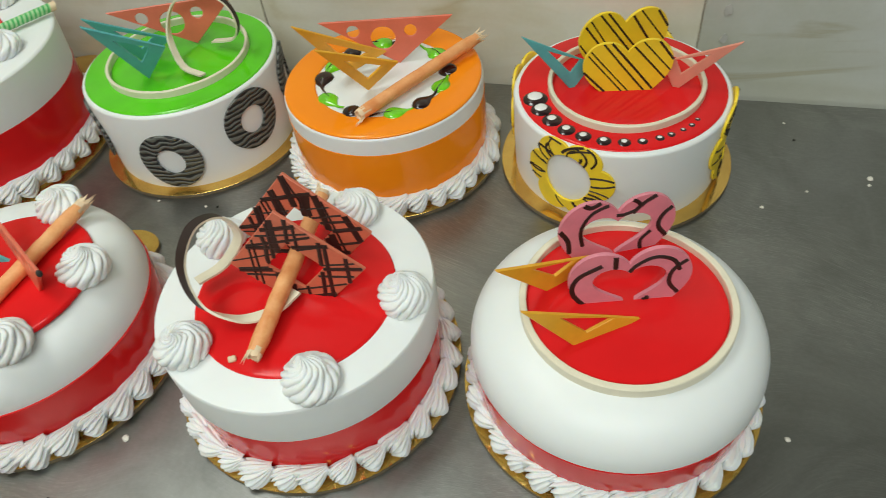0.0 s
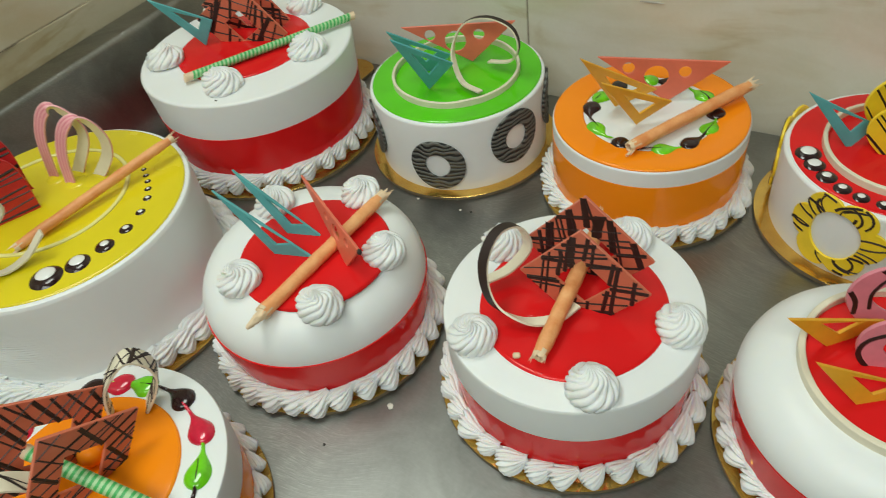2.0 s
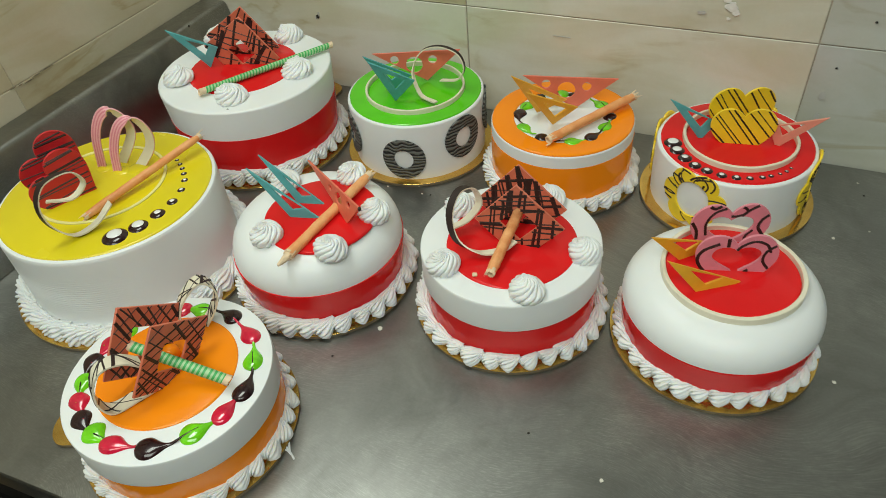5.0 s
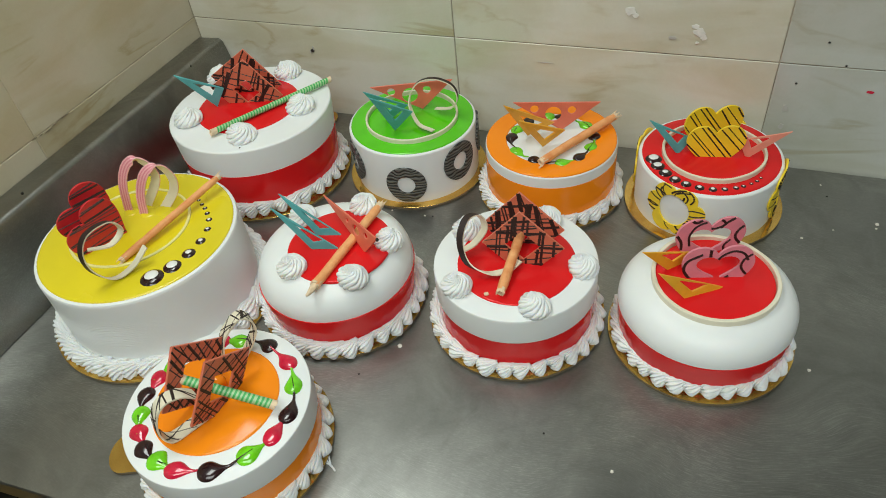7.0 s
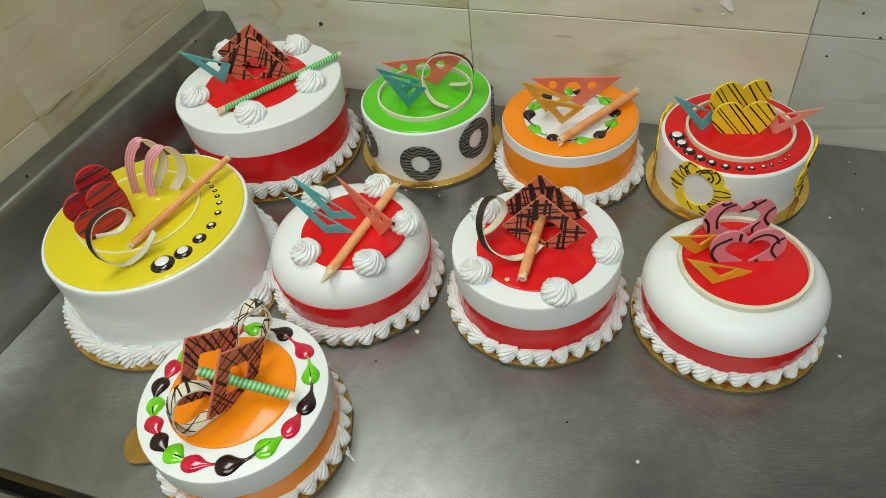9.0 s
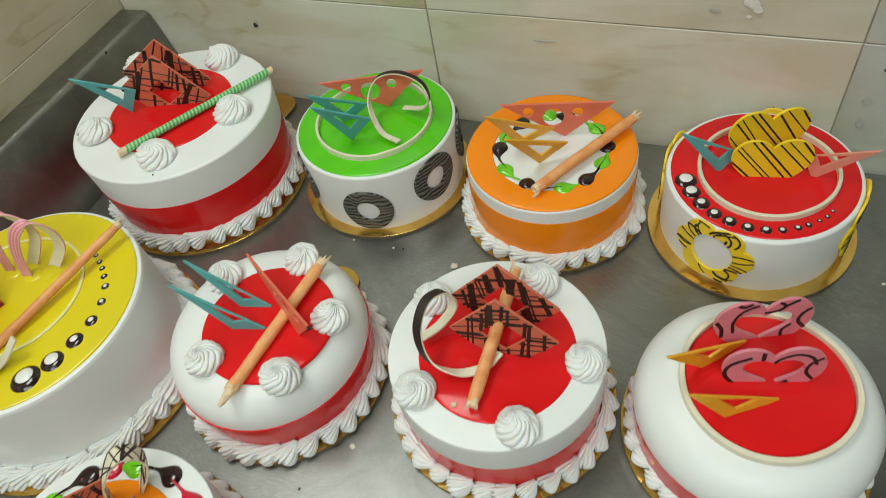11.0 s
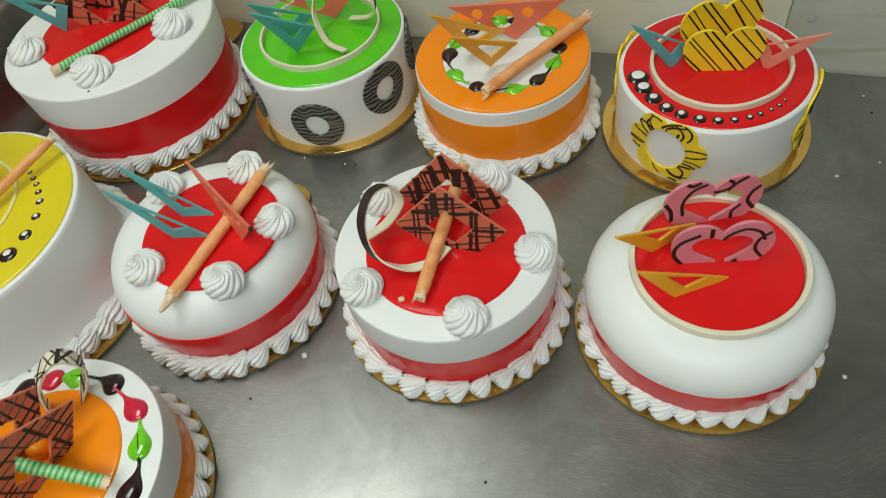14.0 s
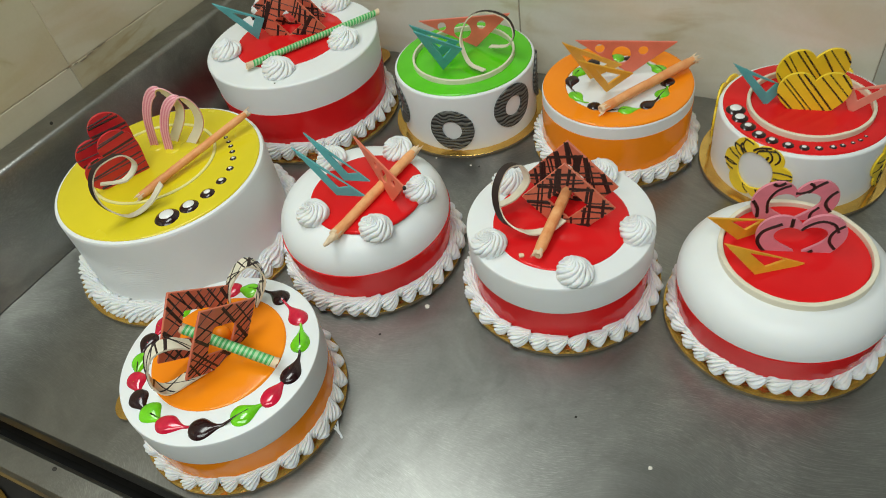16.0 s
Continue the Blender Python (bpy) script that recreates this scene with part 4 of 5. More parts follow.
plaque(A, (-0.2731, -0.1467, 0.1906), (-0.066, -0.017, -0.0455), (0.037, 0.015, -0.056), 0.075, rng, "square terracotta chocolate plaque behind another", 0.36, 0.35, 1.35, 0.0026)
set_square(A, (-0.3491, -0.2177, 0.1796), (-0.2941, -0.1877, 0.1536), (-0.3115, -0.1947, 0.1241), TEAL, label="teal chocolate set square")
stick(A, (-0.2726, -0.2667, 0.1246), (-0.1696, -0.0977, 0.1246), 0.0043, label="green and white striped wafer stick", stripes=True, tear=0.0098)

bm = bmesh.new()
bmesh.ops.create_uvsphere(bm, u_segments=10, v_segments=6, radius=0.0014, matrix=Matrix.Translation((-0.2184 + 0.2630, -0.2809 + 0.1805, 0.1168)) @ Matrix.Diagonal((1.2, 1, 0.4, 1)))
part("speck", bm, SOOT, A, "tiny dark speck on the cream")

# ---- cake 2: green glazed cake with combed rings on its side ----
B = thing("cake", -0.0300, -0.1202, 0, "white cake with green glaze top and black rings on side", "cake", "decorated cakes")
board(B, 0.1047)
body(B, rounded(0.0938, 0.0870, round_=0.003))
disc(B, 0.0903, 0.0870, GREEN, label="bright green jelly glaze")
hoop(B, 0.0665, 0.0878, IVORY, 0.003, 0.0078, label="ivory white chocolate hoop")


def on_side(cake, r, angle, z, outline, holes, mat, name, label, thick=0.0025):
    """A flat chocolate shape bent round the side of a cake."""
    bm = slab(outline, holes, thick, Matrix(), 0.0004)
    bmesh.ops.subdivide_edges(bm, edges=[e for e in bm.edges if e.calc_length() > 0.008], cuts=2, use_grid_fill=True)
    for v in bm.verts:
        a, rr = angle + v.co.x / r, r + v.co.z + thick / 2
        v.co = (rr * math.cos(a), rr * math.sin(a), z + v.co.y)
    return part(name, bm, mat, cake, label)


def oval(rx, ry, n=40):
    return [(rx * math.cos(a), ry * math.sin(a)) for a in np.linspace(0, 2 * math.pi, n, endpoint=False)]


for deg, z in ((-137, 0.048), (-77, 0.038), (-25, 0.054), (22, 0.056)):
    on_side(B, 0.0942, radians(deg), z, oval(0.0290, 0.0300), [oval(0.0130, 0.0140)], COMBED, "chocolate_ring", "black and grey combed chocolate ring on the side")
coral_square(B, (-0.0915, -0.1199, 0.1319), (0.0210, -0.0749, 0.1319), (-0.0255, -0.0969, 0.0919), "coral chocolate set square with round holes")
set_square(B, (-0.0795, -0.1620, 0.1505), (-0.0370, -0.1130, 0.1100), (-0.0640, -0.1280, 0.0900), TEAL, label="teal chocolate set square")
set_square(B, (-0.0560, -0.1895, 0.1600), (-0.0100, -0.1560, 0.1280), (-0.0415, -0.1580, 0.0940), TEAL, label="teal chocolate set square in front of another")
curl(B, ((0.0180, -0.1569, 0.0964), (-0.0095, -0.1449, 0.0974), (-0.0311, -0.1194, 0.1139), (-0.0215, -0.1089, 0.1389), (0.0045, -0.1064, 0.1489), (0.0325, -0.1099, 0.1439),
         (0.0415, -0.1129, 0.1259), (0.0285, -0.1069, 0.1049), (0.0015, -0.1029, 0.0974)), 0.0065, "dark and white chocolate curl", across=(0.12, -0.97, 0.1))

# ---- cake 3: orange glazed cake ----
rng = random.Random(13)
C = thing("cake", 0.1777, -0.1215, 0, "white cake with orange glaze rings, gel leaves and wafer stick", "cake", "decorated cakes")
board(C, 0.1026)
body(C, rounded(0.0903, 0.0830, round_=0.003))
disc(C, 0.0890, 0.0830, ORANGE, inner=0.0610, label="orange jelly glaze ring on top")
band(C, 0.0903, 0.010, 0.0660, ORANGE, 0.0900, label="orange glaze stripe round the side")
border(C, 0.0912, 30, 0.0228, 0.0120, rng)
for i, deg in enumerate((-168, -133, -99, -61, -35, -5, 21, 52, 92, 113, 145, 171)):
    teardrop(C, 0.0560, radians(deg), 0.0832, 0.032, 0.0180, DARKGEL if i % 2 == 0 else GREENGEL, i, (0.003, -0.002))
coral_square(C, (0.1227, -0.1147, 0.1289), (0.2363, -0.0817, 0.1239), (0.1837, -0.0987, 0.0849), "coral chocolate set square with round holes")
set_square(C, (0.1234, -0.1615, 0.1528), (0.1781, -0.1042, 0.0988), (0.1451, -0.1245, 0.0860), AMBER, 0.001, label="amber chocolate set square")
set_square(C, (0.1496, -0.1820, 0.1458), (0.1993, -0.1320, 0.1074), (0.1720, -0.1455, 0.0855), AMBER, 0.001, label="amber chocolate set square in front of another")
stick(C, (0.1796, -0.1905, 0.0914), (0.2555, -0.0685, 0.0954), 0.0056, label="baked orange rolled wafer stick")

# ---- cake 4: red glazed cake with yellow flowers ----
rng = random.Random(14)
D = thing("cake", 0.3860, -0.1055, 0, "white cake with red glaze, striped yellow hearts and yellow flowers", "cake", "decorated cakes")
board(D, 0.1029)
body(D, rounded(0.0908, 0.0770, round_=0.003))
disc(D, 0.0862, 0.0770, RED, label="bright red jelly glaze")
hoop(D, 0.0632, 0.0777, IVORY, 0.0036, 0.0075, (0.003, 0.0), label="ivory white chocolate hoop", wavy_=0.0006)
for (x, y), r in zip(((0.3177, -0.1338), (0.3248, -0.1479), (0.3357, -0.1609), (0.3487, -0.1717), (0.3628, -0.1782), (0.3791, -0.1818), (0.3947, -0.1815), (0.4083, -0.1783), (0.4208, -0.1725), (0.4292, -0.1671), (0.4379, -0.1599), (0.4442, -0.1533), (0.4484, -0.1454)),
                     (0.0086, 0.0072, 0.0068, 0.0060, 0.0055, 0.0050, 0.0045, 0.0037, 0.0034, 0.0031, 0.0026, 0.0027, 0.0024)):
    dot(D, x, y, 0.0780, r * 1.28)


def flower_outline(r, n=108):
    return [(r * (0.80 + 0.20 * abs(math.cos(3 * a)) ** 0.7) * math.cos(a), r * (0.80 + 0.20 * abs(math.cos(3 * a)) ** 0.7) * math.sin(a)) for a in np.linspace(0, 2 * math.pi, n, endpoint=False)]


for k, deg in enumerate((-111, -8, 80, 165)):
    shape, eye_ = flower_outline(0.0395), oval(0.0200, 0.0235)
    f = on_side(D, 0.0910, radians(deg), 0.0455, shape, [eye_], SUNNY, "chocolate_flower", "yellow chocolate flower with a round hole on the side")
    lines = []
    for i in range(22):
        a0, r0 = rng.uniform(0, 6.28), 0.036 * rng.uniform(0.65, 0.85)
        cx, cy, rr = r0 * math.cos(a0), r0 * math.sin(a0), rng.uniform(0.012, 0.034)
        s0 = rng.uniform(0, 6.28)
        lines.append(([(cx + rr * math.cos(s0 + t), cy + 0.6 * rr * math.sin(s0 + t)) for t in np.linspace(0, rng.uniform(2.2, 4.6), 60)], rng.choice((0.0015, 0.0020, 0.0025))))
    sb = drizzle(lines, shape, [eye_], Matrix(), 0.0)
    for v in sb.verts:
        a, rr = radians(deg) + v.co.x / 0.0910, 0.0910 + 0.0026 + v.co.z
        v.co = (rr * math.cos(a), rr * math.sin(a), 0.0455 + v.co.y)
    part("drizzle", sb, CHOC, f, "dark chocolate scribbles")["kind"] = "stuff"
set_square(D, (0.3051, -0.1267, 0.1326), (0.3610, -0.1047, 0.1043), (0.3454, -0.1127, 0.0813), TEAL, label="teal chocolate set square")
set_square(D, (0.4730, -0.1147, 0.1303), (0.4170, -0.1007, 0.1063), (0.4300, -0.1027, 0.0803), SALMON, label="coral pink chocolate set square")
heart(D, (0.3895, -0.1117, 0.1038), (0.0706, 0.0125, 0.004), (0.0, 0.012, 1), 0.072, SUNNY, "diagonal", rng, "yellow chocolate heart with dark diagonal stripes")
heart(D, (0.3830, -0.0817, 0.1115), (0.069, 0.034, -0.006), (0.0, 0.012, 1), 0.078, SUNNY, "diagonal", rng, "yellow chocolate heart with dark stripes behind another")

# ---- cake 5: large yellow glazed cake ----
rng = random.Random(15)
E = thing("cake", -0.2525, -0.4620, 0, "large white combed cake with yellow glaze and red hearts", "cake", "decorated cakes")
board(E, 0.1440)
prof = [(0.0, 0.1115), (0.06, 0.1115), (0.1180, 0.1115), (0.1202, 0.1107), (0.1211, 0.1090), (0.1213, 0.1065), (0.1212, 0.098)]
for i in range(24):
    z, d = 0.094 - i * 0.0030, 0.0007 * math.sin(math.pi * (i + 0.5) / 24)
    prof += [(0.1212, z), (0.1212 - d * 0.8, z - 0.0011), (0.1212 - d, z - 0.0016), (0.1212 - d * 0.6, z - 0.0022)]
prof += [(0.1216, 0.022), (0.123, 0.004)]
bm = lathe(prof)
for v in bm.verts:
    # the comb lifts off on the side that faces the domed cake
    r, a = math.hypot(v.co.x, v.co.y), math.degrees(math.atan2(v.co.y, v.co.x))
    if 0.021 < v.co.z < 0.096 and -70 < a < 130:
        w = min(1.0, (a + 70) / 40, (130 - a) / 40) * 0.88
        k = (r + (0.1212 - r) * w) / r
        v.co.x, v.co.y = v.co.x * k, v.co.y * k
part("frosting", bm, FROST, E, "white frosting combed in fine level ridges that fade out round the side")
disc(E, 0.1168, 0.1115, YELLOW, label="bright yellow jelly glaze")
hoop(E, 0.0715, 0.1121, LEMON, 0.0036, 0.0030, (-0.014, 0.006), "piped_ring", "thin piped pale yellow ring")
for x, y, r in ((-0.262, -0.428, 0.010), (-0.246, -0.418, 0.012), (-0.286, -0.432, 0.009), (-0.272, -0.420, 0.011), (-0.234, -0.424, 0.008)):
    part("glaze_lump", dome(r, 0.1130, r * 0.20, (x + 0.2525, y + 0.4620)), YELLOW, E, "soft lump of yellow glaze at the foot of the loops")
border(E, 0.1262, 46, 0.0275, 0.0135, rng)
for (x, y), r in zip(((-0.1814, -0.5248), (-0.1694, -0.5031), (-0.1636, -0.4794), (-0.1624, -0.4572), (-0.1668, -0.4366), (-0.1753, -0.4205), (-0.1846, -0.4107), (-0.1934, -0.4028), (-0.2017, -0.3969), (-0.2110, -0.3910)), (0.0138, 0.0110, 0.0087, 0.0066, 0.0050, 0.0046, 0.0042, 0.0039, 0.0037, 0.0035)):
    dot(E, x, y, 0.1125, r)
heart(E, (-0.2785, -0.4935, 0.143), (0.030, 0.063, 0.0), (0.0, 0.0, 1), 0.073, HEARTRED, "level", rng, "red chocolate heart with dark lines", spin=42)
heart(E, (-0.2940, -0.4845, 0.157), (0.030, 0.063, 0.0), (0.0, 0.0, 1), 0.073, HEARTRED, "level", rng, "red chocolate heart with dark lines behind another", spin=42)
for pts in (((-0.268, -0.437, 0.111), (-0.262, -0.430, 0.143), (-0.246, -0.420, 0.170), (-0.226, -0.409, 0.177), (-0.219, -0.400, 0.158), (-0.224, -0.402, 0.136), (-0.246, -0.416, 0.111)),
            ((-0.293, -0.436, 0.111), (-0.286, -0.428, 0.152), (-0.270, -0.419, 0.178), (-0.251, -0.412, 0.184), (-0.240, -0.405, 0.168), (-0.243, -0.406, 0.148), (-0.272, -0.420, 0.111))):
    first = Vector(pts[0])
    pts = [(first.x + 0.0024 + (x - first.x) * 0.80, first.y + 0.005 + (y - first.y) * 0.80, z) for x, y, z in pts]
    line = spline([Vector(p) - E.location for p in pts], 9)
    part("chocolate_loop", ribbon(line, (0.97, 0.15, 0.10), 0.0115, 0.0016, 7), [PALEPINK, ROSEPINK, IVORY, PALEPINK], E, "pink striped white chocolate loop")
stick(E, (-0.2320, -0.5150, 0.1178), (-0.1945, -0.3600, 0.1310), 0.0044, label="baked orange rolled wafer stick")
curl(E, ((-0.1974, -0.5017, 0.1371), (-0.2086, -0.5208, 0.1205), (-0.2203, -0.5409, 0.1180), (-0.2290, -0.5539, 0.1398), (-0.2290, -0.5539, 0.1651), (-0.2225, -0.5419, 0.1841),
         (-0.2115, -0.5195, 0.1858), (-0.2095, -0.5106, 0.1675), (-0.2210, -0.5227, 0.1532), (-0.2365, -0.5399, 0.1570)), 0.008, "dark and white chocolate curl", across=(0.97, -0.12, 0.10))

# ---- cake 6: domed white cake with a red band ----
rng = random.Random(16)
Fk = thing("cake", -0.0223, -0.4003, 0, "domed white cake with red glaze and teal set squares", "cake", "decorated cakes")
board(Fk, 0.1043, radians(89), 0.026, 0.006)


def domed(flat, top, wide, low, foot_r, foot, power=2.3, steps=16):
    """Profile of a domed cake: a flat top, a round shoulder and a foot drawn in."""
    p = [(0.0, top), (flat * 0.6, top)]
    for i in range(steps + 1):
        a = math.pi / 2 * i / steps
        p.append((flat + (wide - flat) * math.sin(a) ** (2 / power), low + (top - low) * math.cos(a) ** (2 / power)))
    return p + [(foot_r + (wide - foot_r) * 0.6, (low + foot) / 2), (foot_r, foot)]


body(Fk, domed(0.052, 0.0955, 0.0950, 0.055, 0.088, 0.004, 2.25))
disc(Fk, 0.0622, 0.0940, RED, thick=0.0022, label="red jelly glaze pool", centre=(0.0145, -0.0045))
band(Fk, 0.0950, 0.012, 0.0555, RED, 0.0895, label="red glaze stripe round the foot", bulge=0.0022)
border(Fk, 0.0940, 31, 0.0232, 0.0122, rng)
for k, (x, y) in enumerate(((-0.0430, -0.4560), (0.0325, -0.4530), (0.0482, -0.3864), (-0.0087, -0.3340), (-0.0745, -0.3723))):
    rosette(Fk, x, y, 0.0928, 0.0362, k, rng)
set_square(Fk, (-0.0808, -0.3947, 0.1509), (-0.0098, -0.3873, 0.0990), (-0.0385, -0.3951, 0.0965), TEAL, label="teal chocolate set square")
set_square(Fk, (-0.0743, -0.4242, 0.1552), (-0.0058, -0.4112, 0.1025), (-0.0342, -0.4190, 0.0970), TEAL, label="teal chocolate set square in front of another")
coral_square(Fk, (-0.0452, -0.3588, 0.1277), (0.0525, -0.4165, 0.1285), (0.0250, -0.4062, 0.0990), "coral chocolate set square with round holes and a burnt corner",
             ((0.46, 0.070, 0.030), (0.62, 0.105, 0.060), (0.80, 0.075, 0.034)))
bm = bmesh.new()
bmesh.ops.create_icosphere(bm, subdivisions=2, radius=0.0019, matrix=Matrix.Translation((0.0515 + 0.0223, -0.4160 + 0.4003, 0.1265)) @ Matrix.Diagonal((1, 1, 1.5, 1)))
part("speck", bm, SOOT, Fk, "burnt dark corner of the coral square")
stick(Fk, (-0.0040, -0.4926, 0.0990), (0.0160, -0.3331, 0.1045), 0.0054, label="baked orange rolled wafer stick resting across the cake", tear=0.016)

# ---- cake 7: white and red cake with plaid squares ----
rng = random.Random(17)
G = thing("cake", 0.1960, -0.3698, 0, "white and red cake with plaid squares and wafer stick", "cake", "decorated cakes")
board(G, 0.1042, math.atan2(0.121, 0.034))
body(G, [(0.0, 0.0872), (0.05, 0.0872), (0.0908, 0.0872), (0.0919, 0.0869), (0.0925, 0.0860), (0.0927, 0.0842), (0.0928, 0.070), (0.0928, 0.0535), (0.0925, 0.0522), (0.0895, 0.0515), (0.0890, 0.03), (0.089, 0.004)])
disc(G, 0.0665, 0.0872, RED, label="red jelly glaze pool", centre=(0.0025, -0.003))
band(G, 0.0893, 0.008, 0.0510, RED, 0.0895, label="recessed red glaze stripe", bulge=0.0012)
border(G, 0.0938, 31, 0.0200, 0.0105, rng)
for k, (x, y) in enumerate(((0.1294, -0.3402), (0.1476, -0.4284), (0.2353, -0.4372), (0.2725, -0.3666), (0.2146, -0.2980))):
    rosette(G, x, y, 0.0867, 0.0355, k, rng)
plaque(G, (0.2027, -0.3704, 0.1600), (-0.042, -0.0044, -0.048), (0.050, 0.001, -0.0416), 0.065, rng, "square terracotta chocolate plaque with a square window", 0.43, 0.55, 1.25, splash=(((0.38, 0.05), (0.70, 0.34), 0.05),))
plaque(G, (0.1935, -0.3370, 0.1590), (-0.044, -0.005, -0.050), (0.053, 0.000, -0.0445), 0.068, rng, "square terracotta chocolate plaque behind another", 0.43, 0.55, 1.30, splash=(((0.06, 0.26), (0.44, 0.60), 0.11), ((0.30, 0.62), (0.62, 0.98), 0.06)))
stick(G, (0.1971, -0.4313, 0.0955), (0.1958, -0.3017, 0.1101), 0.0055, label="baked orange rolled wafer stick through the plaques")
curl(G, ((0.2035, -0.3788, 0.0961), (0.1948, -0.3967, 0.0961), (0.1754, -0.4066, 0.0966), (0.1528, -0.4077, 0.1076), (0.1421, -0.3957, 0.1281), (0.1423, -0.3737, 0.1396), (0.1508, -0.3572, 0.1341),
         (0.1568, -0.3547, 0.1146), (0.1478, -0.3687, 0.1006), (0.1364, -0.3854, 0.0996)), 0.0085, "dark and white chocolate curl", across=(0.93, -0.33, 0.12))

bm = bmesh.new()
bmesh.ops.create_cube(bm, size=1, matrix=Matrix.Translation((0.1815 - 0.1960, -0.4315 + 0.3698, 0.0904)) @ pose(0, 0, 0, 20, 10, 35) @ Matrix.Diagonal((0.005, 0.004, 0.003, 1)))
bmesh.ops.bevel(bm, geom=bm.edges[:], offset=0.0008, segments=1, affect="EDGES")
part("wafer_chip", bm, WAFERPALE, G, "small broken chip of pale wafer")

# ---- cake 8: bowl-shaped white cake with pink hearts ----
rng = random.Random(18)
H = thing("cake", 0.4035, -0.3460, 0, "smooth domed white cake with red top and pink hearts", "cake", "decorated cakes")
board(H, 0.1008, radians(101), 0.026, 0.0127)
body(H, domed(0.052, 0.0855, 0.0932, 0.0520, 0.088, 0.0475, 2.2) + [(0.0878, 0.004)])
disc(H, 0.0608, 0.0855, RED, label="bright red jelly glaze", centre=(0.0035, 0.002))
hoop(H, 0.0630, 0.0835, IVORY, 0.0044, 0.0080, (0.0035, 0.002), label="ivory white chocolate hoop", wavy_=0.0005)
band(H, 0.0922, 0.008, 0.0496, RED, 0.0885, label="red glaze stripe round the foot", bulge=0.0015)
border(H, 0.0876, 33, 0.0215, 0.0160, rng)
heart(H, (0.4072, -0.3400, 0.1062), (0.067, 0.0195, 0.004), (0.0, 0.10, 1), 0.073, PINK, "swirl", rng, "pink hollow chocolate heart with dark swirls", hole=0.60)
heart(H, (0.3963, -0.3020, 0.1096), (0.0676, 0.030, -0.003), (0.0, 0.10, 1), 0.076, PINK, "loops", rng, "pink hollow chocolate heart with dark swirls behind another", hole=0.60)
set_square(H, (0.3320, -0.3660, 0.1266), (0.3873, -0.3141, 0.0994), (0.3607, -0.3410, 0.0889), AMBER, label="amber chocolate set square")
set_square(H, (0.3511, -0.3918, 0.1260), (0.4154, -0.3547, 0.0939), (0.3837, -0.3785, 0.0864), AMBER, label="amber chocolate set square in front of another")

# ---- cake 9: white cake with orange pool and a chain of gel drops ----
rng = random.Random(19)
I = thing("cake", -0.0380, -0.6278, 0, "white cake with orange pool, gel drops and plaid squares", "cake", "decorated cakes")
board(I, 0.1024, radians(-157), 0.025, 0.019)
body(I, [(0.0, 0.077), (0.05, 0.077), (0.0922, 0.077), (0.0931, 0.0767), (0.0935, 0.0758), (0.0936, 0.0745), (0.0936, 0.068), (0.0936, 0.0465), (0.0932, 0.0450), (0.0908, 0.0440), (0.0904, 0.03), (0.090, 0.004)])
disc(I, 0.0632, 0.077, ORANGE, label="orange jelly glaze pool", centre=(-0.0025, 0.0020))
band(I, 0.0910, 0.008, 0.0438, ORANGE, 0.0912, label="orange glaze stripe round the foot", bulge=0.0006)
border(I, 0.0918, 31, 0.0194, 0.0102, rng)
for i, deg in enumerate((82, 57, 33, 8, -11, -32, -59, -83, -101, -117, -133, -149, -166, -182, -197, -222, -237, -252)):
    teardrop(I, 0.0770, radians(deg), 0.0772, 0.038 if 0 < i < 8 else 0.033, 0.0215 if i in (6, 5, 8) else 0.0185, (DARKGEL, REDGEL, GREENGEL)[i % 3], i)
plaque(I, (-0.0234, -0.6312, 0.1492), (0.0025, 0.049, -0.037), (-0.0095, -0.037, -0.063), 0.066, rng, "square terracotta chocolate plaque with a square window", 0.42, 0.45, 0.8)
plaque(I, (-0.0619, -0.6272, 0.1536), (0.0085, 0.0455, -0.037), (-0.0010, -0.0345, -0.060), 0.066, rng, "square terracotta chocolate plaque behind another", 0.42, 0.45, 0.8)
stick(I, (-0.0619, -0.6345, 0.1131), (0.0281, -0.6207, 0.0871), 0.0048, label="green and white striped wafer stick", stripes=True)
l1 = curl(I, ((-0.0579, -0.5848, 0.0796), (-0.0529, -0.5782, 0.1106), (-0.0401, -0.5627, 0.1306), (-0.0329, -0.5538, 0.1239), (-0.0317, -0.5523, 0.1084), (-0.0362, -0.5579, 0.0931), (-0.0430, -0.5664, 0.0791)), 0.0155,
          "white chocolate loop with dark lines", across=(0.75, -0.6, 0.1), outer=IVORY)
l2 = curl(I, ((-0.0372, -0.6460, 0.1139), (-0.0427, -0.6568, 0.1276), (-0.0495, -0.6702, 0.1320), (-0.0546, -0.6802, 0.1225), (-0.0571, -0.6851, 0.1015), (-0.0540, -0.6791, 0.0826), (-0.0437, -0.6589, 0.0811), (-0.0359, -0.6432, 0.0811)), 0.0155,
          "white chocolate loop with dark lines", across=(0.80, -0.5, 0.1), outer=IVORY)
bm = bmesh.new()
bmesh.ops.create_uvsphere(bm, u_segments=24, v_segments=14, radius=0.0085, matrix=Matrix.Translation((-0.0446 + 0.0380, -0.613 + 0.6278, 0.0855)))
part("glaze_ball", bm, ORANGE, I, "round ball coated in orange glaze")

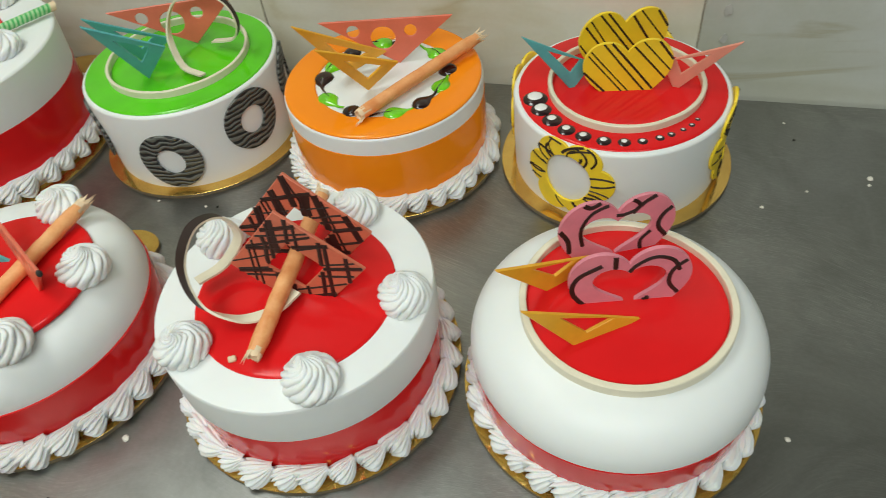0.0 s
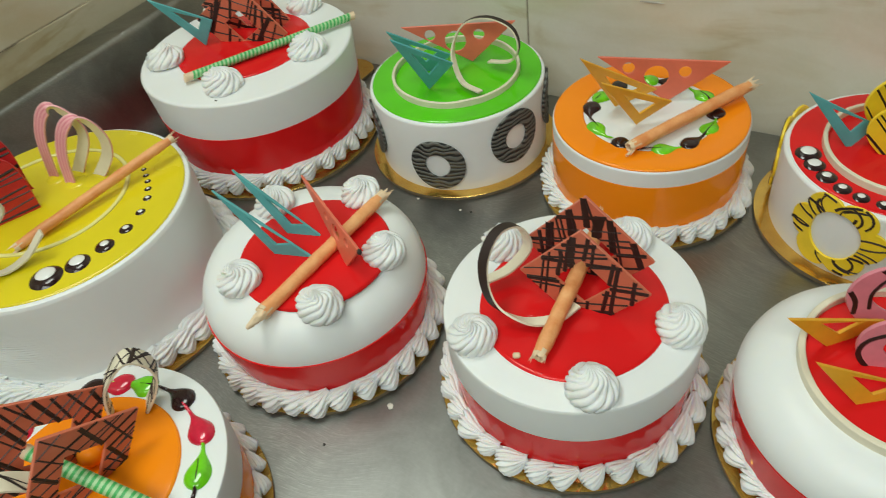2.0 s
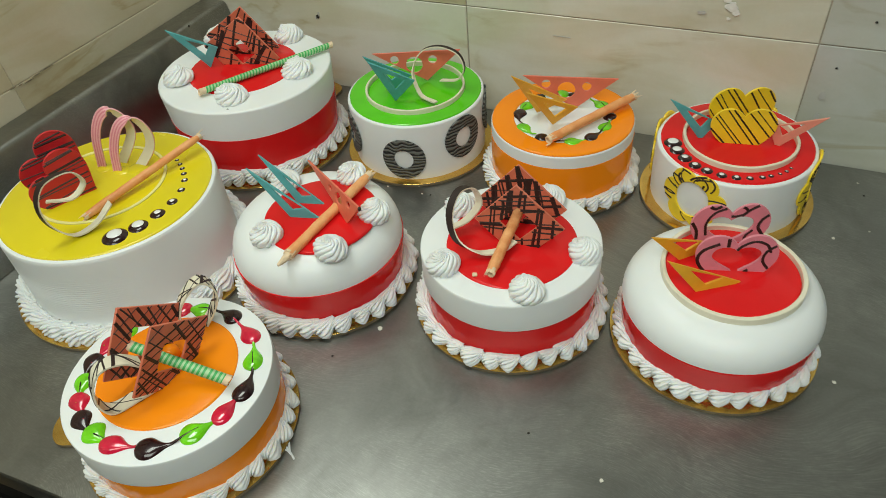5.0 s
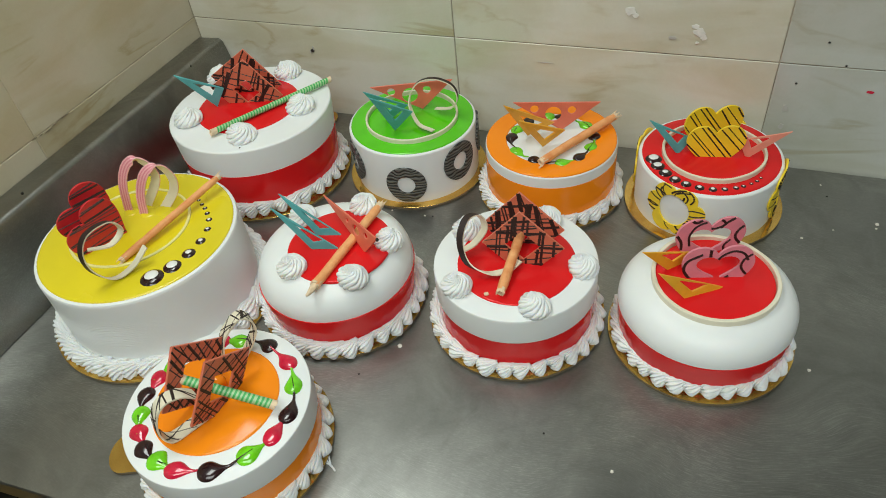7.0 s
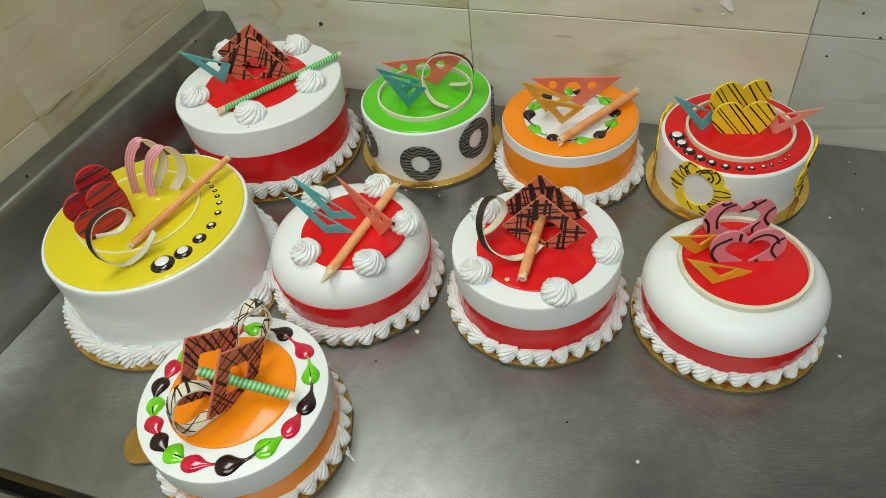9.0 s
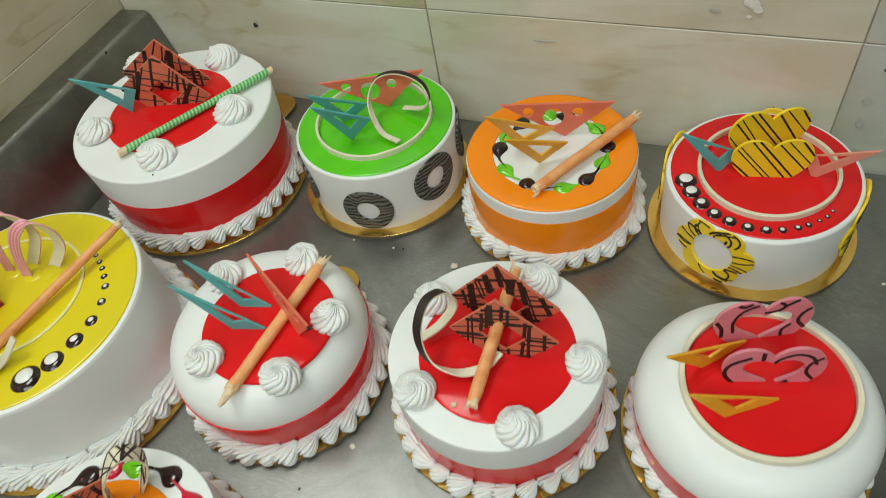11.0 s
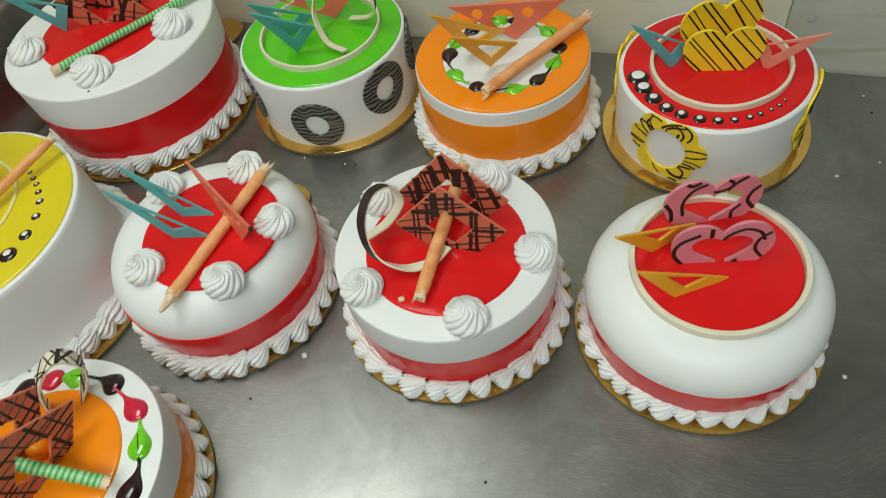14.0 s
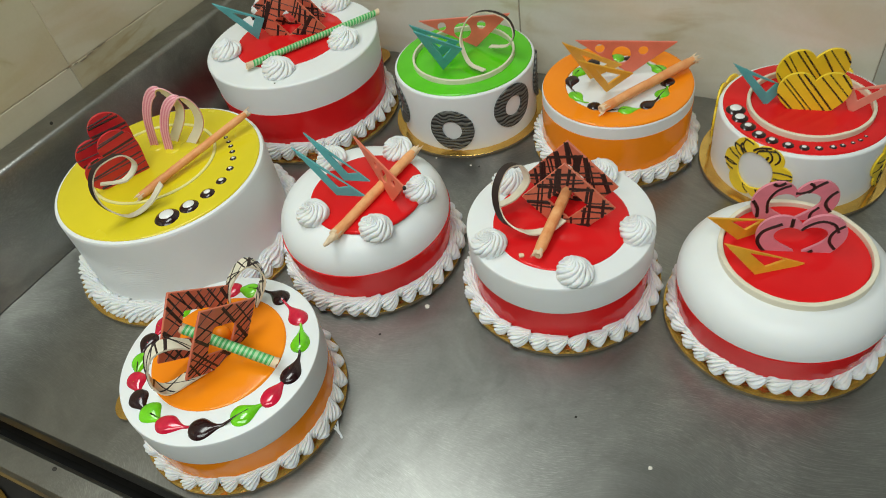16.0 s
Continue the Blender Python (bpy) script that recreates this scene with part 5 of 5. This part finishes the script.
# ---- crumbs on the steel ----
rng = random.Random(21)
for x, y, r in ((0.0785, -0.4590, 0.0028), (0.2680, -0.5250, 0.0012), (0.3415, -0.5475, 0.0018), (0.5129, -0.1552, 0.0016), (0.5189, -0.3698, 0.0018), (0.6015, -0.1064, 0.0022),
                (0.5374, -0.0367, 0.0013), (0.5445, -0.061, 0.0012), (0.0990, -0.2375, 0.0040), (0.60, -0.115, 0.0015), (0.55, -0.13, 0.0013),
                (-0.0291, -0.2294, 0.0014), (0.0217, -0.2293, 0.0013), (0.0111, -0.2154, 0.0013), (-0.2427, -0.318, 0.003), (-0.2215, -0.323, 0.0015), (-0.2343, -0.3715, 0.0015), (0.0127, -0.4973, 0.0011), (0.0333, -0.2281, 0.0012), (0.0484, -0.51, 0.0012)):
    bm = bmesh.new()
    bmesh.ops.create_icosphere(bm, subdivisions=2, radius=r)
    for v in bm.verts:
        v.co *= 1 + 0.45 * noise.noise(v.co * (1.3 / r) + Vector((x * 90, y * 90, 0)))
        v.co.z = max(0.0, v.co.z * 0.55 + r * 0.4)
    ob = part("crumb", bm, SOOT if r == 0.0012 else CRUMB, None)
    ob.location = (x, y, 0.0)
    tagged(ob, "small pale crumb of cream on the steel" if r != 0.0012 else "tiny dark crumb on the steel", "crumb", "crumbs on the table")


wisp_bm = bmesh.new()
for pts in (((-0.009, 0.004, 0.003), (-0.004, 0.001, 0.0022), (0.002, -0.002, 0.0012), (0.008, -0.006, 0.0010)), ((-0.006, 0.007, 0.002), (-0.002, 0.002, 0.0016), (0.001, -0.002, 0.0010)), ((-0.008, -0.001, 0.002), (-0.002, -0.001, 0.0012), (0.003, -0.003, 0.0010))):
    line = spline(pts, 6)
    rings = [[wisp_bm.verts.new(q + Vector((0.0007 * math.cos(a), 0.0007 * math.cos(a), 0.0008 * math.sin(a)))) for a in np.linspace(0, 2 * math.pi, 6, endpoint=False)] for q in line]
    for u, v in zip(rings, rings[1:]):
        for j in range(6):
            wisp_bm.faces.new((u[j], u[(j + 1) % 6], v[(j + 1) % 6], v[j]))
    wisp_bm.faces.new(rings[0][::-1])
    wisp_bm.faces.new(rings[-1])
wisp = part("cream_wisp", wisp_bm, CREAM, None)
wisp.location = (0.069, -0.622, 0.0)
tagged(wisp, "torn wisp of white cream lying on the steel", "crumb")

# ---- wall tiles and marks ----
def tile_bm(w, h, t=0.010):
    bm = bmesh.new()
    made = bmesh.ops.create_cube(bm, size=1, matrix=Matrix.Diagonal((w, t, h, 1)))
    front = [e for e in bm.edges if all(v.co.y < 0 for v in e.verts)]
    bmesh.ops.bevel(bm, geom=front, offset=0.0007, segments=1, affect="EDGES")
    return bm


rng = random.Random(31)
GAP = 0.0013
rows = [(-0.142, 0.158), (0.158, 0.458), (0.458, 0.758)]
cols = [(-0.475, -0.45), (-0.45, 0.0), (0.0, 0.45), (0.45, 0.90), (0.90, 1.35), (1.35, 1.80), (1.80, 2.25), (2.25, 2.70), (2.70, 3.10)]
for r, (z0, z1) in enumerate(rows):
    for c, (x0, x1) in enumerate(cols):
        if c == 0:
            continue
        x0 = -0.475 if c == 1 else x0
        mat = TILECOOL if (c >= 3) else TILE
        ob = part("tile", tile_bm(x1 - x0 - GAP, z1 - z0 - GAP), mat, wall_north, smooth=False)
        ob.location = ((x0 + x1) / 2, 0.005 + rng.uniform(-0.0004, 0.0004), (z0 + z1) / 2)
        ob.rotation_euler = (rng.uniform(-0.001, 0.001), 0, rng.uniform(-0.001, 0.001))
for r, (z0, z1) in enumerate(rows):
    for y1 in (0.0, -0.372, -0.822, -1.272, -1.722, -2.172, -2.622, -3.072):
        y0 = {0.0: -0.372, -3.072: -3.5}.get(y1, y1 - 0.45)
        ob = part("tile", tile_bm(y1 - y0 - 0.0011, z1 - z0 - 0.0011), TILEWARM, wall_west, smooth=False)
        ob.location = (-0.480 + rng.uniform(-0.0003, 0.0003), (y0 + y1) / 2, (z0 + z1) / 2 - 0.0005)
        ob.rotation_euler = (0, 0, radians(90))


def blot(x, z, w, h, mat, seed, name="stain", label=""):
    """A ragged thin patch on the tiled wall."""
    pts = []
    for a in np.linspace(0, 2 * math.pi, 26, endpoint=False):
        k = 1 + 0.45 * noise.noise((1.6 * math.cos(a), 1.6 * math.sin(a), seed * 3.7))
        pts.append((w * k * math.cos(a), h * k * math.sin(a)))
    m = Matrix.Translation((x, -0.0012, z)) @ pose(0, 0, 0, 90, 0, 0)
    return part(name, slab(pts, [], 0.0008, m, 0), mat, wall_north, label)


JOINTDIRT = surface("brown_joint_dirt", (0.20, 0.165, 0.11), 0.8, vary=0.3, scale=300)
SMUDGE = surface("grey_smudge", (0.50, 0.49, 0.46), 0.6, vary=0.1, scale=80)
blot(-0.254, 0.115, 0.0034, 0.0034, SOOT, 1, label="dark screw hole in the tile")
blot(-0.251, 0.1195, 0.0012, 0.004, SMUDGE, 2)
blot(-0.2575, 0.1130, 0.0012, 0.0030, SMUDGE, 3)
for i, (x, z, w, h) in enumerate(((0.2547, 0.2162, 0.007, 0.006), (0.262, 0.210, 0.004, 0.003), (0.346, 0.1929, 0.008, 0.006), (0.340, 0.200, 0.005, 0.003), (0.352, 0.186, 0.004, 0.004), (0.345, 0.178, 0.0025, 0.002))):
    blot(x, z, w, h, PLASTER, 10 + i, label="white plaster residue on the tile")
for i, (x, z, w, h) in enumerate(((0.4708, 0.0933, 0.003, 0.006), (0.4722, 0.0647, 0.003, 0.005), (0.140, 0.1300, 0.012, 0.0006), (0.3132, 0.1825, 0.006, 0.002))):
    blot(x, z, w, h, SMUDGE, 20 + i, label="faint grey smudge on the tile")
for i, (x, z) in enumerate(((0.5003, 0.1912), (0.5273, 0.1615), (0.4763, 0.1314))):
    blot(x, z, 0.0014, 0.0011, SOOT, 30 + i)
for i, (y, z, w) in enumerate([(-0.3205, 0.1577, 0.012), (-0.3379, 0.1567, 0.006), (-0.351, 0.155, 0.007), (-0.3747, 0.1577, 0.005), (-0.3629, 0.1564, 0.003)]):
    pts = [(w * math.cos(a) * (1 + 0.3 * noise.noise((math.cos(a), math.sin(a), i * 2.3))), 0.0007 * math.sin(a)) for a in np.linspace(0, 2 * math.pi, 18, endpoint=False)]
    part("stain", slab(pts, [], 0.0008, Matrix.Translation((-0.4742, y, z)) @ pose(0, 0, 0, 90, 0, 90), 0), JOINTDIRT, wall_west, "dark dirt in the tile joint")
blot(0.5641, 0.1279, 0.004, 0.002, REDGEL, 41, label="small red splash on the tile")
